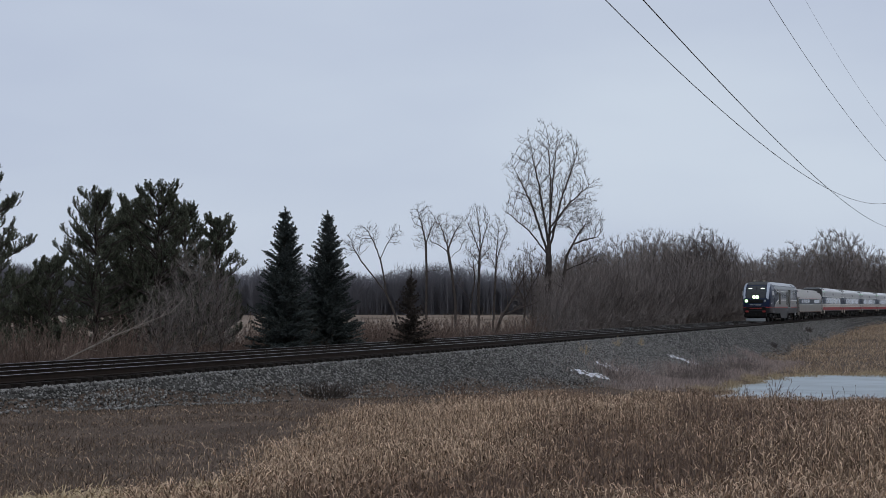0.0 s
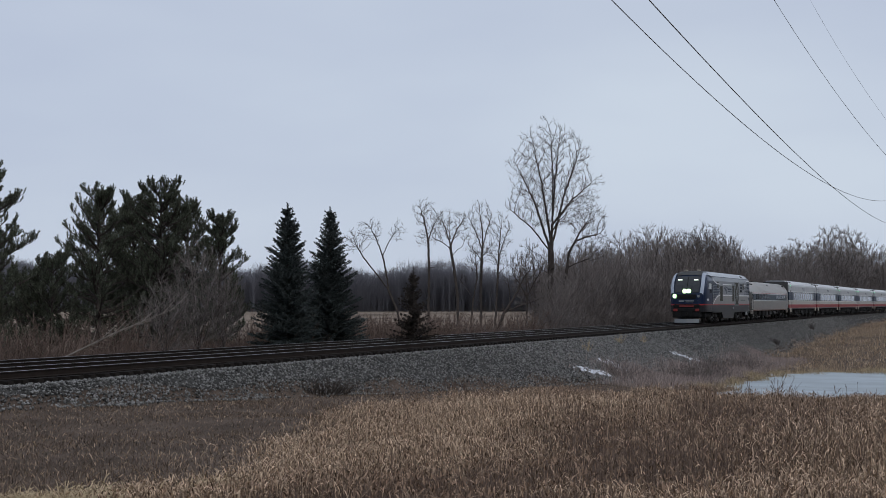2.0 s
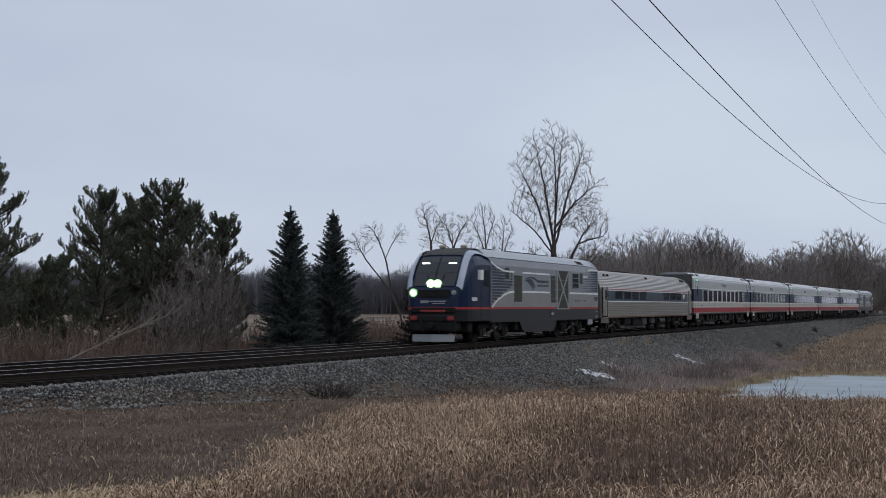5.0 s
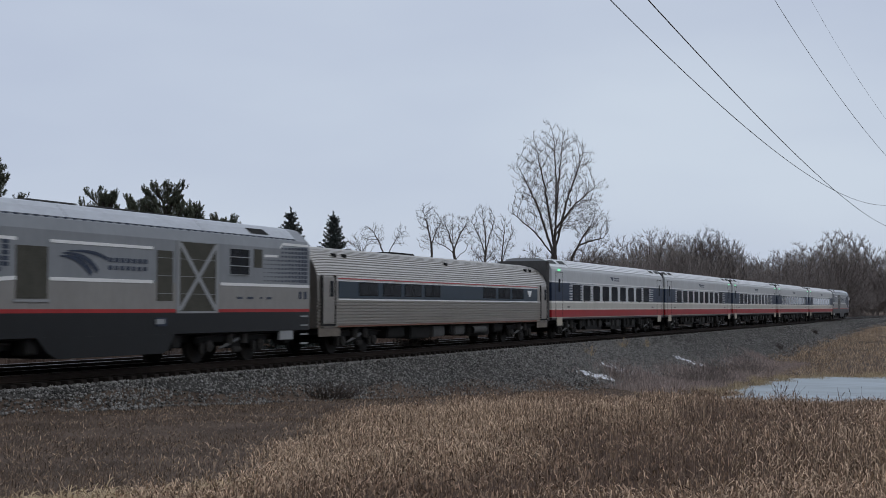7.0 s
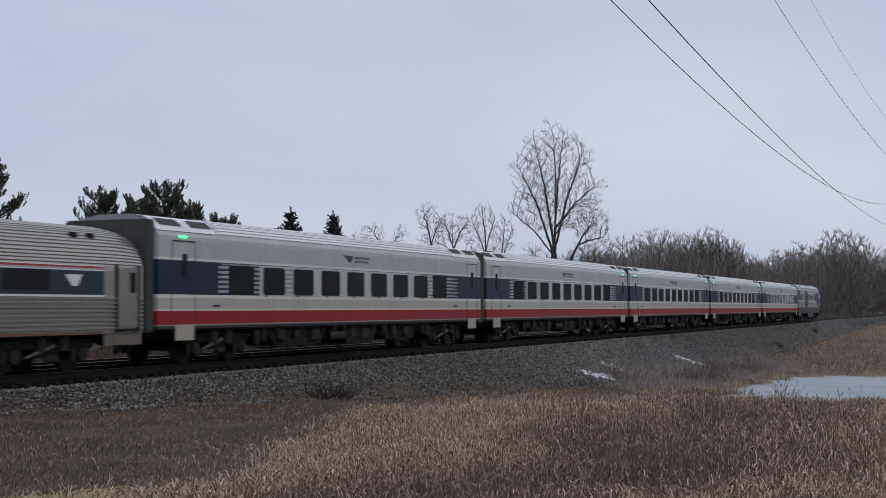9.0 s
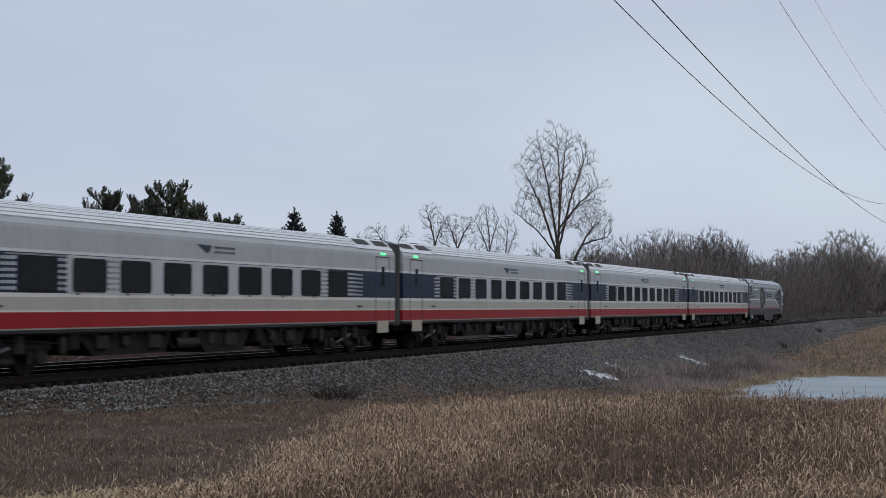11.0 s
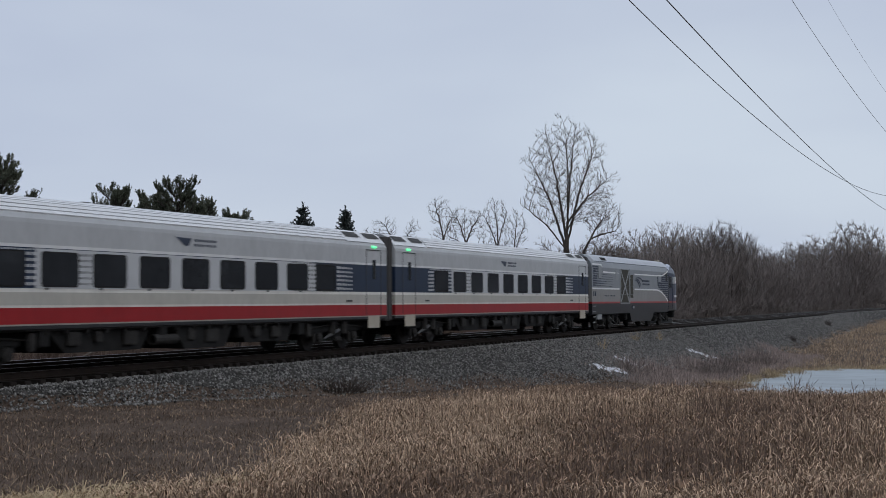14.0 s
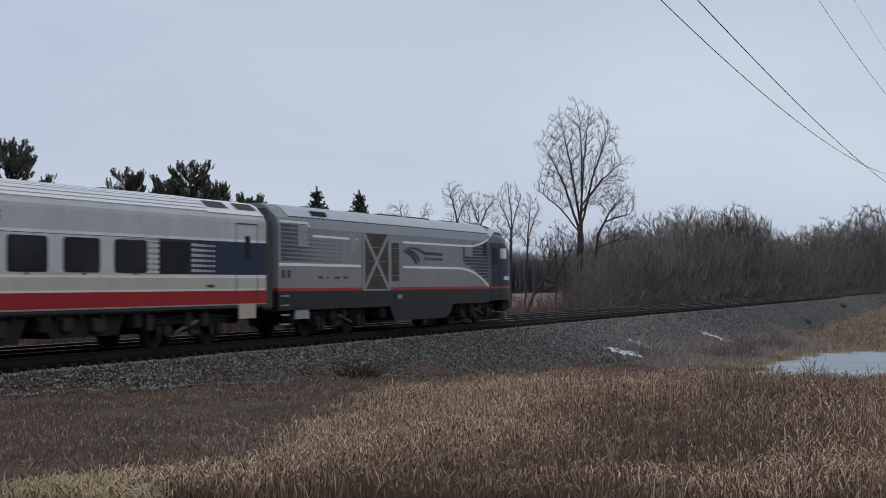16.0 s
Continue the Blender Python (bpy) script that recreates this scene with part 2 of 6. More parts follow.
# ---- making meshes ----
class Soup:
    """Points and faces gathered into one mesh."""

    def __init__(self):
        self.v, self.f = [], []

    def tube(self, path, radii, n=5):
        start = len(self.v)
        for i, p in enumerate(path):
            a, b = path[max(0, i - 1)], path[min(len(path) - 1, i + 1)]
            d = (Vector(b) - Vector(a)).normalized()
            u = d.orthogonal().normalized()
            w = d.cross(u)
            for k in range(n):
                t = 2 * math.pi * k / n
                self.v.append(Vector(p) + radii[i] * (math.cos(t) * u + math.sin(t) * w))
        for i in range(len(path) - 1):
            for k in range(n):
                q = start + i * n
                self.f.append((q + k, q + (k + 1) % n, q + n + (k + 1) % n, q + n + k))

    def poly(self, *pts):
        s = len(self.v)
        self.v += [Vector(p) for p in pts]
        self.f.append(tuple(range(s, s + len(pts))))

    def box(self, x0, x1, y0, y1, z0, z1):
        s = len(self.v)
        self.v += [Vector((x, y, z)) for x in (x0, x1) for y in (y0, y1) for z in (z0, z1)]
        self.f += [tuple(s + i for i in q) for q in ((0, 1, 3, 2), (4, 6, 7, 5), (0, 4, 5, 1), (2, 3, 7, 6), (0, 2, 6, 4), (1, 5, 7, 3))]

    def bbox(self, x0, x1, y0, y1, z0, z1, r=0.02):
        """A box with all edges bevelled."""
        bm = bmesh.new()
        bmesh.ops.create_cube(bm, size=1, matrix=Matrix.LocRotScale(((x0 + x1) / 2, (y0 + y1) / 2, (z0 + z1) / 2), None, (x1 - x0, y1 - y0, z1 - z0)))
        bmesh.ops.bevel(bm, geom=bm.edges[:], offset=r, segments=2, affect="EDGES")
        self.take(bm)

    def take(self, bm):
        s = len(self.v)
        bm.verts.ensure_lookup_table()
        bm.verts.index_update()
        self.v += [v.co.copy() for v in bm.verts]
        self.f += [tuple(s + v.index for v in f.verts) for f in bm.faces]
        bm.free()

    def disc(self, x, y0, y1, z, r, n=20):
        """A short cylinder whose axis runs along y."""
        s = len(self.v)
        for y in (y0, y1):
            for k in range(n):
                t = 2 * math.pi * k / n
                self.v.append(Vector((x + r * math.cos(t), y, z + r * math.sin(t))))
        for k in range(n):
            self.f.append((s + k, s + (k + 1) % n, s + n + (k + 1) % n, s + n + k))
        self.f.append(tuple(s + k for k in range(n - 1, -1, -1)))
        self.f.append(tuple(s + n + k for k in range(n)))

    def loft(self, rings, closed=True, caps=True):
        s, n = len(self.v), len(rings[0])
        for ring in rings:
            self.v += [Vector(p) for p in ring]
        for i in range(len(rings) - 1):
            for k in range(n if closed else n - 1):
                a = s + i * n
                self.f.append((a + k, a + (k + 1) % n, a + n + (k + 1) % n, a + n + k))
        if caps:
            self.f.append(tuple(s + k for k in range(n - 1, -1, -1)))
            self.f.append(tuple(s + (len(rings) - 1) * n + k for k in range(n)))

    def mesh(self, name, material, smooth=False, normals=True):
        me = bpy.data.meshes.new(name)
        me.from_pydata([tuple(v) for v in self.v], [], self.f)
        me.materials.append(material)
        if normals:
            bm = bmesh.new()
            bm.from_mesh(me)
            bmesh.ops.recalc_face_normals(bm, faces=bm.faces[:])
            bm.to_mesh(me)
            bm.free()
        if smooth:
            me.shade_smooth()
        me.update()
        return me


def part(name, soup, material, parent, label="", smooth=False, normals=True):
    ob = new(name, soup.mesh(name, material, smooth, normals))
    ob.parent = parent
    return tagged(ob, label) if label else ob


def islands(soup):
    """The soup's separate pieces, each a soup of its own."""
    root = list(range(len(soup.v)))

    def find(i):
        while root[i] != i:
            root[i] = root[root[i]]
            i = root[i]
        return i

    for f in soup.f:
        r = find(f[0])
        for i in f[1:]:
            root[find(i)] = r
    made = {}
    for f in soup.f:
        s, ids = made.setdefault(find(f[0]), (Soup(), {}))
        face = []
        for i in f:
            if i not in ids:
                ids[i] = len(s.v)
                s.v.append(soup.v[i])
            face.append(ids[i])
        s.f.append(tuple(face))
    return [s for s, _ in made.values()]


def pieces(name, soup, material, parent, label=""):
    return [part(name, s, material, parent, label) for s in islands(soup)]


def fast(name, verts, faces, material):
    """A large mesh from arrays: faces all have the same number of corners."""
    me = bpy.data.meshes.new(name)
    verts, faces = np.asarray(verts, np.float32), np.asarray(faces, np.int32)
    k = faces.shape[1]
    me.vertices.add(len(verts))
    me.vertices.foreach_set("co", verts.ravel())
    me.loops.add(faces.size)
    me.loops.foreach_set("vertex_index", faces.ravel())
    me.polygons.add(len(faces))
    me.polygons.foreach_set("loop_start", np.arange(0, faces.size, k, dtype=np.int32))
    me.update(calc_edges=True)
    me.materials.append(material)
    return me


# ---- ground ----
LOW_X = [-400, 0, 24, 40, 57, 75, 100, 128, 163, 222, 3000]
LOW_Z = [-0.6, -0.6, -0.72, -1.35, -2.0, -2.6, -2.85, -2.5, -2.1, -1.6, -1.3]
ICE = -2.86
SHOULDER = -0.36        # top of the ballast beside the ties


def drift(x):
    """How far the line has bent towards the viewpoint at x."""
    d = np.clip(np.asarray(x, float) - CURVE, 0, 300)
    return d * d / (2 * RADIUS) + np.maximum(0, np.asarray(x, float) - CURVE - 300) * 300 / RADIUS


def smooth_step(a, b, x):
    t = np.clip((x - a) / (b - a), 0, 1)
    return t * t * (3 - 2 * t)


def ripple(x, y):
    return (np.sin(0.9 * x + 1.3 * np.sin(0.53 * y)) * np.cos(0.7 * y + np.sin(0.41 * x)) + 0.5 * np.sin(2.3 * x + 1.1 * y) * np.sin(1.9 * y - 0.6 * x))


def pond_depth(x, y):
    """Above 0 inside the pond's outline."""
    u, v = np.abs(x - 76.3 + 0.55 * (y - 7.0)) / 14.6, np.abs(y - 6.9) / 5.9
    return 1 - (u ** 4 + v ** 4) ** 0.25 + 0.07 * np.sin(0.55 * x + 0.8 * y) + 0.05 * np.sin(1.3 * x - 0.9 * y)


def land(x, y):
    x, y = np.asarray(x, float), np.asarray(y, float)
    r = np.hypot(x, y)
    dip = smooth_step(-0.22, 0.12, pond_depth(x, y))
    stand = (1 - smooth_step(5.0, 17.0, r)) * smooth_step(26, 12, y)
    y = y + drift(x)
    low = np.interp(x, LOW_X, LOW_Z)
    low = low + np.interp(x, [24, 42, 55, 70, 110], [0, -0.45, -0.6, -0.25, 0]) * smooth_step(17.5, 13.5, y)
    shoulder = SHOULDER
    near = np.maximum(low, shoulder - 0.5 * np.maximum(0, (TRACK - 1.75) - y))
    toe = smooth_step(0, 1.2, near - low)
    near = near + 0.025 * ripple(x, y) * (1 - toe)
    near = near * (1 - stand) + 0.0 * stand
    near = near * (1 - dip) + (ICE - 0.35) * dip
    far = np.maximum(-1.05, shoulder - 0.4 * np.maximum(0, y - (SIDING + 1.75))) + 0.06 * ripple(x, y) * smooth_step(SIDING + 3, SIDING + 6, y)
    return np.where(y < TRACK, near, far)


def grid(name, xs, ys, material, lift=0.0):
    X, Y = np.meshgrid(xs, ys)
    Z = land(X, Y) + lift
    v = np.stack([X.ravel(), Y.ravel(), Z.ravel()], 1)
    n = len(xs)
    i = np.arange((len(ys) - 1) * n).reshape(-1, n)[:, :-1].ravel()
    f = np.stack([i, i + 1, i + n + 1, i + n], 1)
    return fast(name, v, f, material)


xs = np.concatenate([np.linspace(-2500, -40, 20), np.linspace(-30, 130, 280), np.linspace(132, 400, 90), np.linspace(420, 3000, 30)])
ys = np.concatenate([np.linspace(-2500, -40, 16), np.linspace(-30, 34, 150), np.linspace(35, 70, 30), np.linspace(80, 3000, 40)])
ground = tagged(new("ground", grid("ground", xs, ys, M_EARTH)), "brown winter earth sloping away from the railway bank", "ground", kind="structure")
ground.data.shade_smooth()

# the stubble field beyond the railway, and the pond's ice
fx = np.linspace(-300, 900, 60)
field = tagged(new("ground_field", grid("ground_field", fx, np.concatenate([np.linspace(48, 100, 20), np.linspace(110, 640, 40)]), M_FIELD, 0.03)),
               "pale tan stubble field beyond the railway", "field", kind="structure")
soup = Soup()
ring = []
for k in range(160):
    a = 2 * math.pi * k / 160
    r = 1.0
    for _ in range(60):
        px, py = 76.3 + 20 * r * math.cos(a), 7.0 + 9 * r * math.sin(a)
        if pond_depth(px, py) > -0.10:
            break
        r -= 0.02
    r += 0.03
    ring.append((76.3 + 20 * r * math.cos(a), 7.0 + 9 * r * math.sin(a), ICE))
soup.poly(*ring)
pond = new("water_pond", soup.mesh("water_pond", M_ICE, normals=False))
tagged(pond, "frozen pond with pale grey-blue ice", "pond", kind="structure")

# the bed of crushed stone under both tracks
bx = np.concatenate([np.linspace(-200, 10, 12), np.linspace(12, 140, 200), np.linspace(145, 600, 60)])
rows = []
for k in np.linspace(0, 1, 24):
    low = np.interp(bx, LOW_X, LOW_Z)
    toe = TRACK - 1.75 - (SHOULDER - low) / 0.5 + 0.45 + 0.25 * np.sin(bx * 0.9)
    by = toe + (SIDING + 2.2 - toe) * k
    by = by - drift(bx)
    rows.append(np.stack([bx, by, land(bx, by) + (0.04 if k > 0 else -0.25)], 1))
n = len(bx)
i = np.arange(23 * n).reshape(-1, n)[:, :-1].ravel()
bed = new("ground_ballast", fast("ground_ballast", np.concatenate(rows), np.stack([i, i + 1, i + n + 1, i + n], 1), M_BED))
tagged(bed, "grey crushed stone bed of the railway", "gravel", kind="structure")

# ---- railway ----
LINE_X = [-250.0, CURVE] + [CURVE + 15 * k for k in range(1, 21)] + [900.0]


def rail_track(y0, z0, label):
    track = tagged(new("railway_track"), label, "railway track", kind="structure")
    for side in (-1, 1):
        c = y0 + side * 0.755
        foot = Soup()
        prof = [(-0.075, -0.185), (0.075, -0.185), (0.075, -0.172), (0.012, -0.155), (0.010, -0.045), (0.037, -0.035), (0.037, -0.004), (-0.037, -0.004),
                (-0.037, -0.035), (-0.010, -0.045), (-0.012, -0.155), (-0.075, -0.172)]
        foot.loft([[(x, c + a - float(drift(x)), z0 + b) for a, b in prof] for x in LINE_X])
        rail = part("rail", foot, M_RUST, track, "rust-brown steel rail")
        head = Soup()
        head.loft([[(x, c + a - float(drift(x)), z0 + b) for a, b in ((-0.036, -0.005), (0.036, -0.005), (0.03, 0.0), (-0.03, 0.0))] for x in LINE_X])
        part("railhead", head, M_STEEL, rail, "polished running surface")
    return track


track_near = rail_track(TRACK, 0.0, "railway track with rusty rails on dark timber ties")
track_far = rail_track(SIDING, -0.07, "second railway track beside it with rusty rails")


# ---- vehicles: each one's own space has x backwards from its front, y across, z up from the rails ----
def vehicle(name, label, category):
    return tagged(new(name), label, category)


def plate(s, side, x0, x1, z0, z1, y=1.5, t=0.012):
    """A flat panel proud of the side wall."""
    a, b = sorted((side * (y - 0.01), side * (y + t)))
    s.box(x0, x1, a, b, z0, z1)


def pane(s, side, x0, x1, z0, z1, y=1.5, t=0.012, r=0.07):
    """A flat panel proud of the side wall, with rounded corners."""
    ring = []
    for cx, cz, a0 in ((x1 - r, z1 - r, 0), (x0 + r, z1 - r, 90), (x0 + r, z0 + r, 180), (x1 - r, z0 + r, 270)):
        for k in (0, 45, 90):
            ring.append((cx + r * math.cos(radians(a0 + k)), cz + r * math.sin(radians(a0 + k))))
    s.loft([[(x, side * q, z) for x, z in ring] for q in (y - 0.01, y + t)])


def ribbon(s, side, line, half, y=1.511):
    """A painted line of even width along (x, z) points on the side wall."""
    for (a, b), (c, d) in zip(line, line[1:]):
        n = Vector((b - d, c - a)).normalized() * half
        s.poly((a - n.x, side * y, b - n.y), (c - n.x, side * y, d - n.y), (c + n.x, side * y, d + n.y), (a + n.x, side * y, b + n.y))


WHEELS = {}


def bogie(parent, xc, base, r, kind, label):
    fr = Soup()
    for side in (-1, 1):
        a, b = sorted((side * 1.0, side * 1.2))
        fr.bbox(xc - base / 2 - 0.55, xc + base / 2 + 0.55, a, b, 0.62, 0.84, 0.04)
        fr.bbox(xc - 0.45, xc + 0.45, a, b + 0.05 * side if side > 0 else b, 0.42, 0.66, 0.04)
        for ax in (xc - base / 2, xc + base / 2):
            fr.bbox(ax - 0.2, ax + 0.2, *sorted((side * 0.98, side * 1.26)), 0.3, 0.64, 0.05)
            for k in (-0.32, 0.32):
                fr.tube([(ax + k, side * 1.1, 0.5), (ax + k, side * 1.1, 0.74)], [0.09, 0.09], 10)
    fr.bbox(xc - 0.3, xc + 0.3, -1.05, 1.05, 0.5, 0.8, 0.04)
    b = part("bogie", fr, M_BLACK, parent, label)
    for side in (-1, 1):
        d = Soup()
        d.tube([(xc - 0.95, side * 1.27, 0.42), (xc - 0.4, side * 1.27, 0.56), (xc + 0.15, side * 1.27, 0.70)], [0.035, 0.06, 0.06], 8)
        part("damper", d, M_DAMPER, b, "grey damper strut")
        for q in (0.5, -0.35):
            d = Soup()
            d.tube([(xc + q, side * 1.24, 0.56), (xc + q, side * 1.24, 1.0)], [0.15, 0.15], 12)
            part("spring", d, M_UNDER, b)
        for ax in (xc - base / 2, xc + base / 2):
            d = Soup()
            d.disc(ax, *sorted((side * 1.25, side * 1.31)), r, 0.17, 16)
            d.disc(ax, *sorted((side * 1.30, side * 1.34)), r, 0.08, 10)
            part("axle_box", d, M_UNDER, b, "grey axle box cover")
            d = Soup()
            d.bbox(ax - 0.46, ax - 0.33, *sorted((side * 1.2, side * 1.3)), 0.28, 0.62, 0.02)
            part("brake_unit", d, M_UNDER, b)
        d = Soup()
        d.bbox(xc - 0.22, xc + 0.3, *sorted((side * 1.2, side * 1.33)), 0.3, 0.46, 0.04)
        part("cross_beam", d, M_UNDER, b)
        d = Soup()
        d.tube([(xc - base / 2 - 0.7, side * 1.22, 0.78), (xc, side * 1.24, 0.9), (xc + base / 2 + 0.7, side * 1.22, 0.78)], [0.025, 0.025, 0.025], 6)
        part("air_pipe", d, M_UNDER, b)
    for i, ax in enumerate((xc - base / 2, xc + base / 2)):
        w = Soup()
        for side in (-1, 1):
            w.disc(0, *sorted((side * 0.69, side * 0.82)), 0, r, 28)
            w.disc(0, *sorted((side * 0.66, side * 0.70)), 0, r + 0.028, 28)
            w.disc(0, *sorted((side * 0.80, side * 0.86)), 0, 0.14, 12)
            w.disc(0, *sorted((side * 0.815, side * 0.823)), 0, r * 0.78, 24)
        w.disc(0, -0.7, 0.7, 0, 0.08, 10)
        key = (kind, round(ax, 3))
        if key not in WHEELS:
            WHEELS[key] = [w.mesh("wheelset", M_WHEEL)]
        ob = new("wheelset", WHEELS[key][0])
        ob.parent, ob.location = b, (ax, 0, r)
        WHEELS[key].append(ob)
    return b


def section(half, pts):
    """A closed ring from the half outline (y, z), top to bottom."""
    return [(-y, z) for y, z in pts] + [(y, z) for y, z in reversed(pts)]


LOCO = [(0.0, 4.34), (0.75, 4.33), (0.98, 4.28), (1.14, 4.16), (1.36, 3.93), (1.42, 3.88), (1.50, 3.58), (1.50, 1.515), (1.50, 0.92), (1.30, 0.86), (0.0, 0.86)]


def locomotive(label, rear):
    v = vehicle("locomotive", label, "locomotive")
    # long body behind the cab
    s = Soup()
    s.loft([[(x, y, z) for y, z in section(0, LOCO)] for x in (3.6, 21.6)])
    body = part("body", s, M_LOCO, v, "silver-grey body with a red line over a dark skirt")
    # pale sloping roof cover with small vents along the eave
    s = Soup()
    roof = [(0.0, 4.352), (0.75, 4.342), (0.985, 4.292), (1.15, 4.172), (1.37, 3.945)]
    for x0, x1 in ((3.3, 8.9), (8.93, 15.2), (15.23, 20.8)):
        s.loft([[(x, y, z) for y, z in [(-a, b) for a, b in roof] + [(a, b) for a, b in reversed(roof[1:])]] for x in (x0, x1)], closed=False, caps=False)
    rf = part("roof", s, M_LOCOROOF, v, "pale grey sloping roof panels")
    s = Soup()
    for side in (-1, 1):
        for k in range(46):
            x = 3.9 + k * 0.37
            plate(s, side, x, x + 0.2, 3.885, 3.935, 1.385, 0.015)
    tagged(part("eave_vents", s, M_NAVY, rf), kind="stuff")
    s = Soup()
    for x0, x1, w in ((5.2, 6.6, 0.62), (8.2, 10.2, 0.7), (10.8, 12.8, 0.7), (13.4, 15.0, 0.6), (16.5, 18.2, 0.55)):
        s.bbox(x0, x1, -w, w, 4.33, 4.40, 0.03)
    pieces("roof_hatch", s, M_GREY, v)
    s = Soup()
    for side in (-1, 1):
        a = [(17.9, side * 1.155, 4.175), (19.0, side * 1.155, 4.175), (19.15, side * 1.33, 4.0), (18.05, side * 1.33, 4.0)]
        s.poly(*[(x, y, z + 0.012) for x, y, z in a])
    pieces("roof_grille", s, M_BLACK, v)
    # cab: rings from the nose back
    rings = []
    for x, w, top, shoulder in ((0.38, 0.92, 2.36, 2.30), (0.46, 1.16, 2.54, 2.46), (0.62, 1.32, 2.84, 2.74), (0.92, 1.42, 3.28, 3.14), (1.30, 1.47, 3.76, 3.56),
                                (1.64, 1.49, 4.07, 3.80), (2.05, 1.50, 4.22, 3.87), (2.7, 1.503, 4.31, 3.88), (3.62, 1.503, 4.335, 3.88)):
        k = w / 1.5
        out = [(0, top), (0.62 * k, top - 0.01), (0.95 * k, top - 0.06 * min(1, (top - 2.2))), (1.16 * k, top - 0.32 * (top - shoulder) - 0.04), (1.36 * k, shoulder + 0.05),
               (1.45 * k, shoulder - 0.08), (w, shoulder - 0.34), (w, 1.6), (w, 1.0), (w * 0.9, 0.95), (0, 0.95)]
        rings.append([(x, y, z) for y, z in section(0, out)])
    s = Soup()
    s.loft(rings)
    cab = part("cab", s, M_CAB, v, "dark blue rounded cab with a raked nose", smooth=False)
    # nose below the windscreen: blunt front with bumper, plough
    s = Soup()
    s.bbox(0.36, 0.95, -1.1, 1.1, 1.62, 2.36, 0.2)
    part("nose", s, M_CAB, v)
    s = Soup()
    s.bbox(0.28, 0.95, -1.12, 1.12, 1.32, 1.60, 0.08)
    s.bbox(0.22, 0.95, -1.14, 1.14, 0.98, 1.20, 0.05)
    s.bbox(0.24, 1.0, -1.1, 1.1, 0.55, 1.0, 0.06)
    for side in (-1, 1):
        s.tube([(0.2, side * 1.08, 0.55), (0.2, side * 1.08, 1.5)], [0.025, 0.025], 6)
        s.tube([(0.06, side * 0.35, 0.5), (0.02, side * 0.5, 1.1)], [0.03, 0.03], 6)
    part("bumper", s, M_BLACK, v, "black front beam")
    s = Soup()
    s.bbox(0.22, 0.36, -0.62, 0.62, 1.40, 1.50, 0.03)
    part("red_band", s, M_BUFFER, v)
    s = Soup()
    for side in (-1, 1):
        s.bbox(0.16, 0.32, *sorted((side * 0.72, side * 1.06)), 1.04, 1.24, 0.04)
    pieces("marker_light", s, M_BUFFER, v, "red marker lamps")
    s = Soup()
    for side in (-1, 1):
        s.loft([[(0.14, 0, 0.1), (0.18, 0, 0.42), (0.23, 0, 0.42), (0.2, 0, 0.1)], [(0.34, side * 1.0, 0.1), (0.38, side * 1.0, 0.42), (0.43, side * 1.0, 0.42), (0.4, side * 1.0, 0.1)]])
    part("plough", s, M_XBAR, v, "pale grey snow plough")
    s = Soup()
    s.tube([(-0.1, 0, 0.82), (0.5, 0, 0.82)], [0.11, 0.13], 10)
    s.bbox(-0.25, -0.02, -0.13, 0.13, 0.68, 0.96, 0.04)
    part("coupler", s, M_BLACK, v)
    # windscreen follows the rake
    s = Soup()
    rake = [(0.60, 2.46), (0.92, 3.06), (1.28, 3.54), (1.52, 3.76)]
    wide = [0.98, 1.02, 1.0, 0.92]
    for (x0, z0), (x1, z1), a, b in zip(rake, rake[1:], wide, wide[1:]):
        s.poly((x0 - 0.16, -a, z0 + 0.10), (x0 - 0.16, a, z0 + 0.10), (x1 - 0.14, b, z1 + 0.12), (x1 - 0.14, -b, z1 + 0.12))
    part("windscreen", s, M_GLASS, v, "large dark raked windscreen")
    s = Soup()
    for a, b in zip(rake, rake[1:]):
        s.tube([(a[0] - 0.17, 0, a[1] + 0.11), (b[0] - 0.15, 0, b[1] + 0.13)], [0.02, 0.02], 6)
    for side in (-1, 1):
        s.tube([(0.42, side * 0.3, 2.58), (0.72, side * 0.42, 3.1)], [0.015, 0.015], 5)
    pieces("wiper", s, M_BLACK, v)
    # white sweeps that run from the nose up over the cab's edges
    s = Soup()
    for side in (-1, 1):
        line = [(0.50, 1.20, 2.45), (0.66, 1.24, 2.88), (0.95, 1.24, 3.34), (1.32, 1.21, 3.74), (1.68, 1.20, 4.0), (2.1, 1.20, 4.10), (2.6, 1.24, 4.10), (3.2, 1.36, 3.98), (3.7, 1.45, 3.80)]
        rows = [[(x - 0.05, side * (y - 0.14), z + 0.10), (x - 0.06, side * y, z + 0.05), (x, side * (y + 0.12), z - 0.07)] for x, y, z in line]
        s.loft(rows, closed=False, caps=False)
    pieces("white_sweep", s, M_SWEEP, v, "pale curved flash")
    s = Soup()
    s.loft([[(x, -0.98, z - 0.05), (x, -0.62, z), (x, 0.62, z), (x, 0.98, z - 0.05)] for x, z in ((1.5, 3.985), (1.66, 4.10), (2.06, 4.245), (2.7, 4.33), (3.3, 4.35))], closed=False, caps=False)
    part("cab_roof", s, M_GREY, v, "dark grey cab roof")
    s = Soup()
    for y in (-0.55, 0.5):
        s.bbox(2.5, 2.85, y - 0.14, y + 0.14, 4.33, 4.47, 0.04)
    pieces("antenna", s, M_CREAM, v)
    # lamps
    s = Soup()
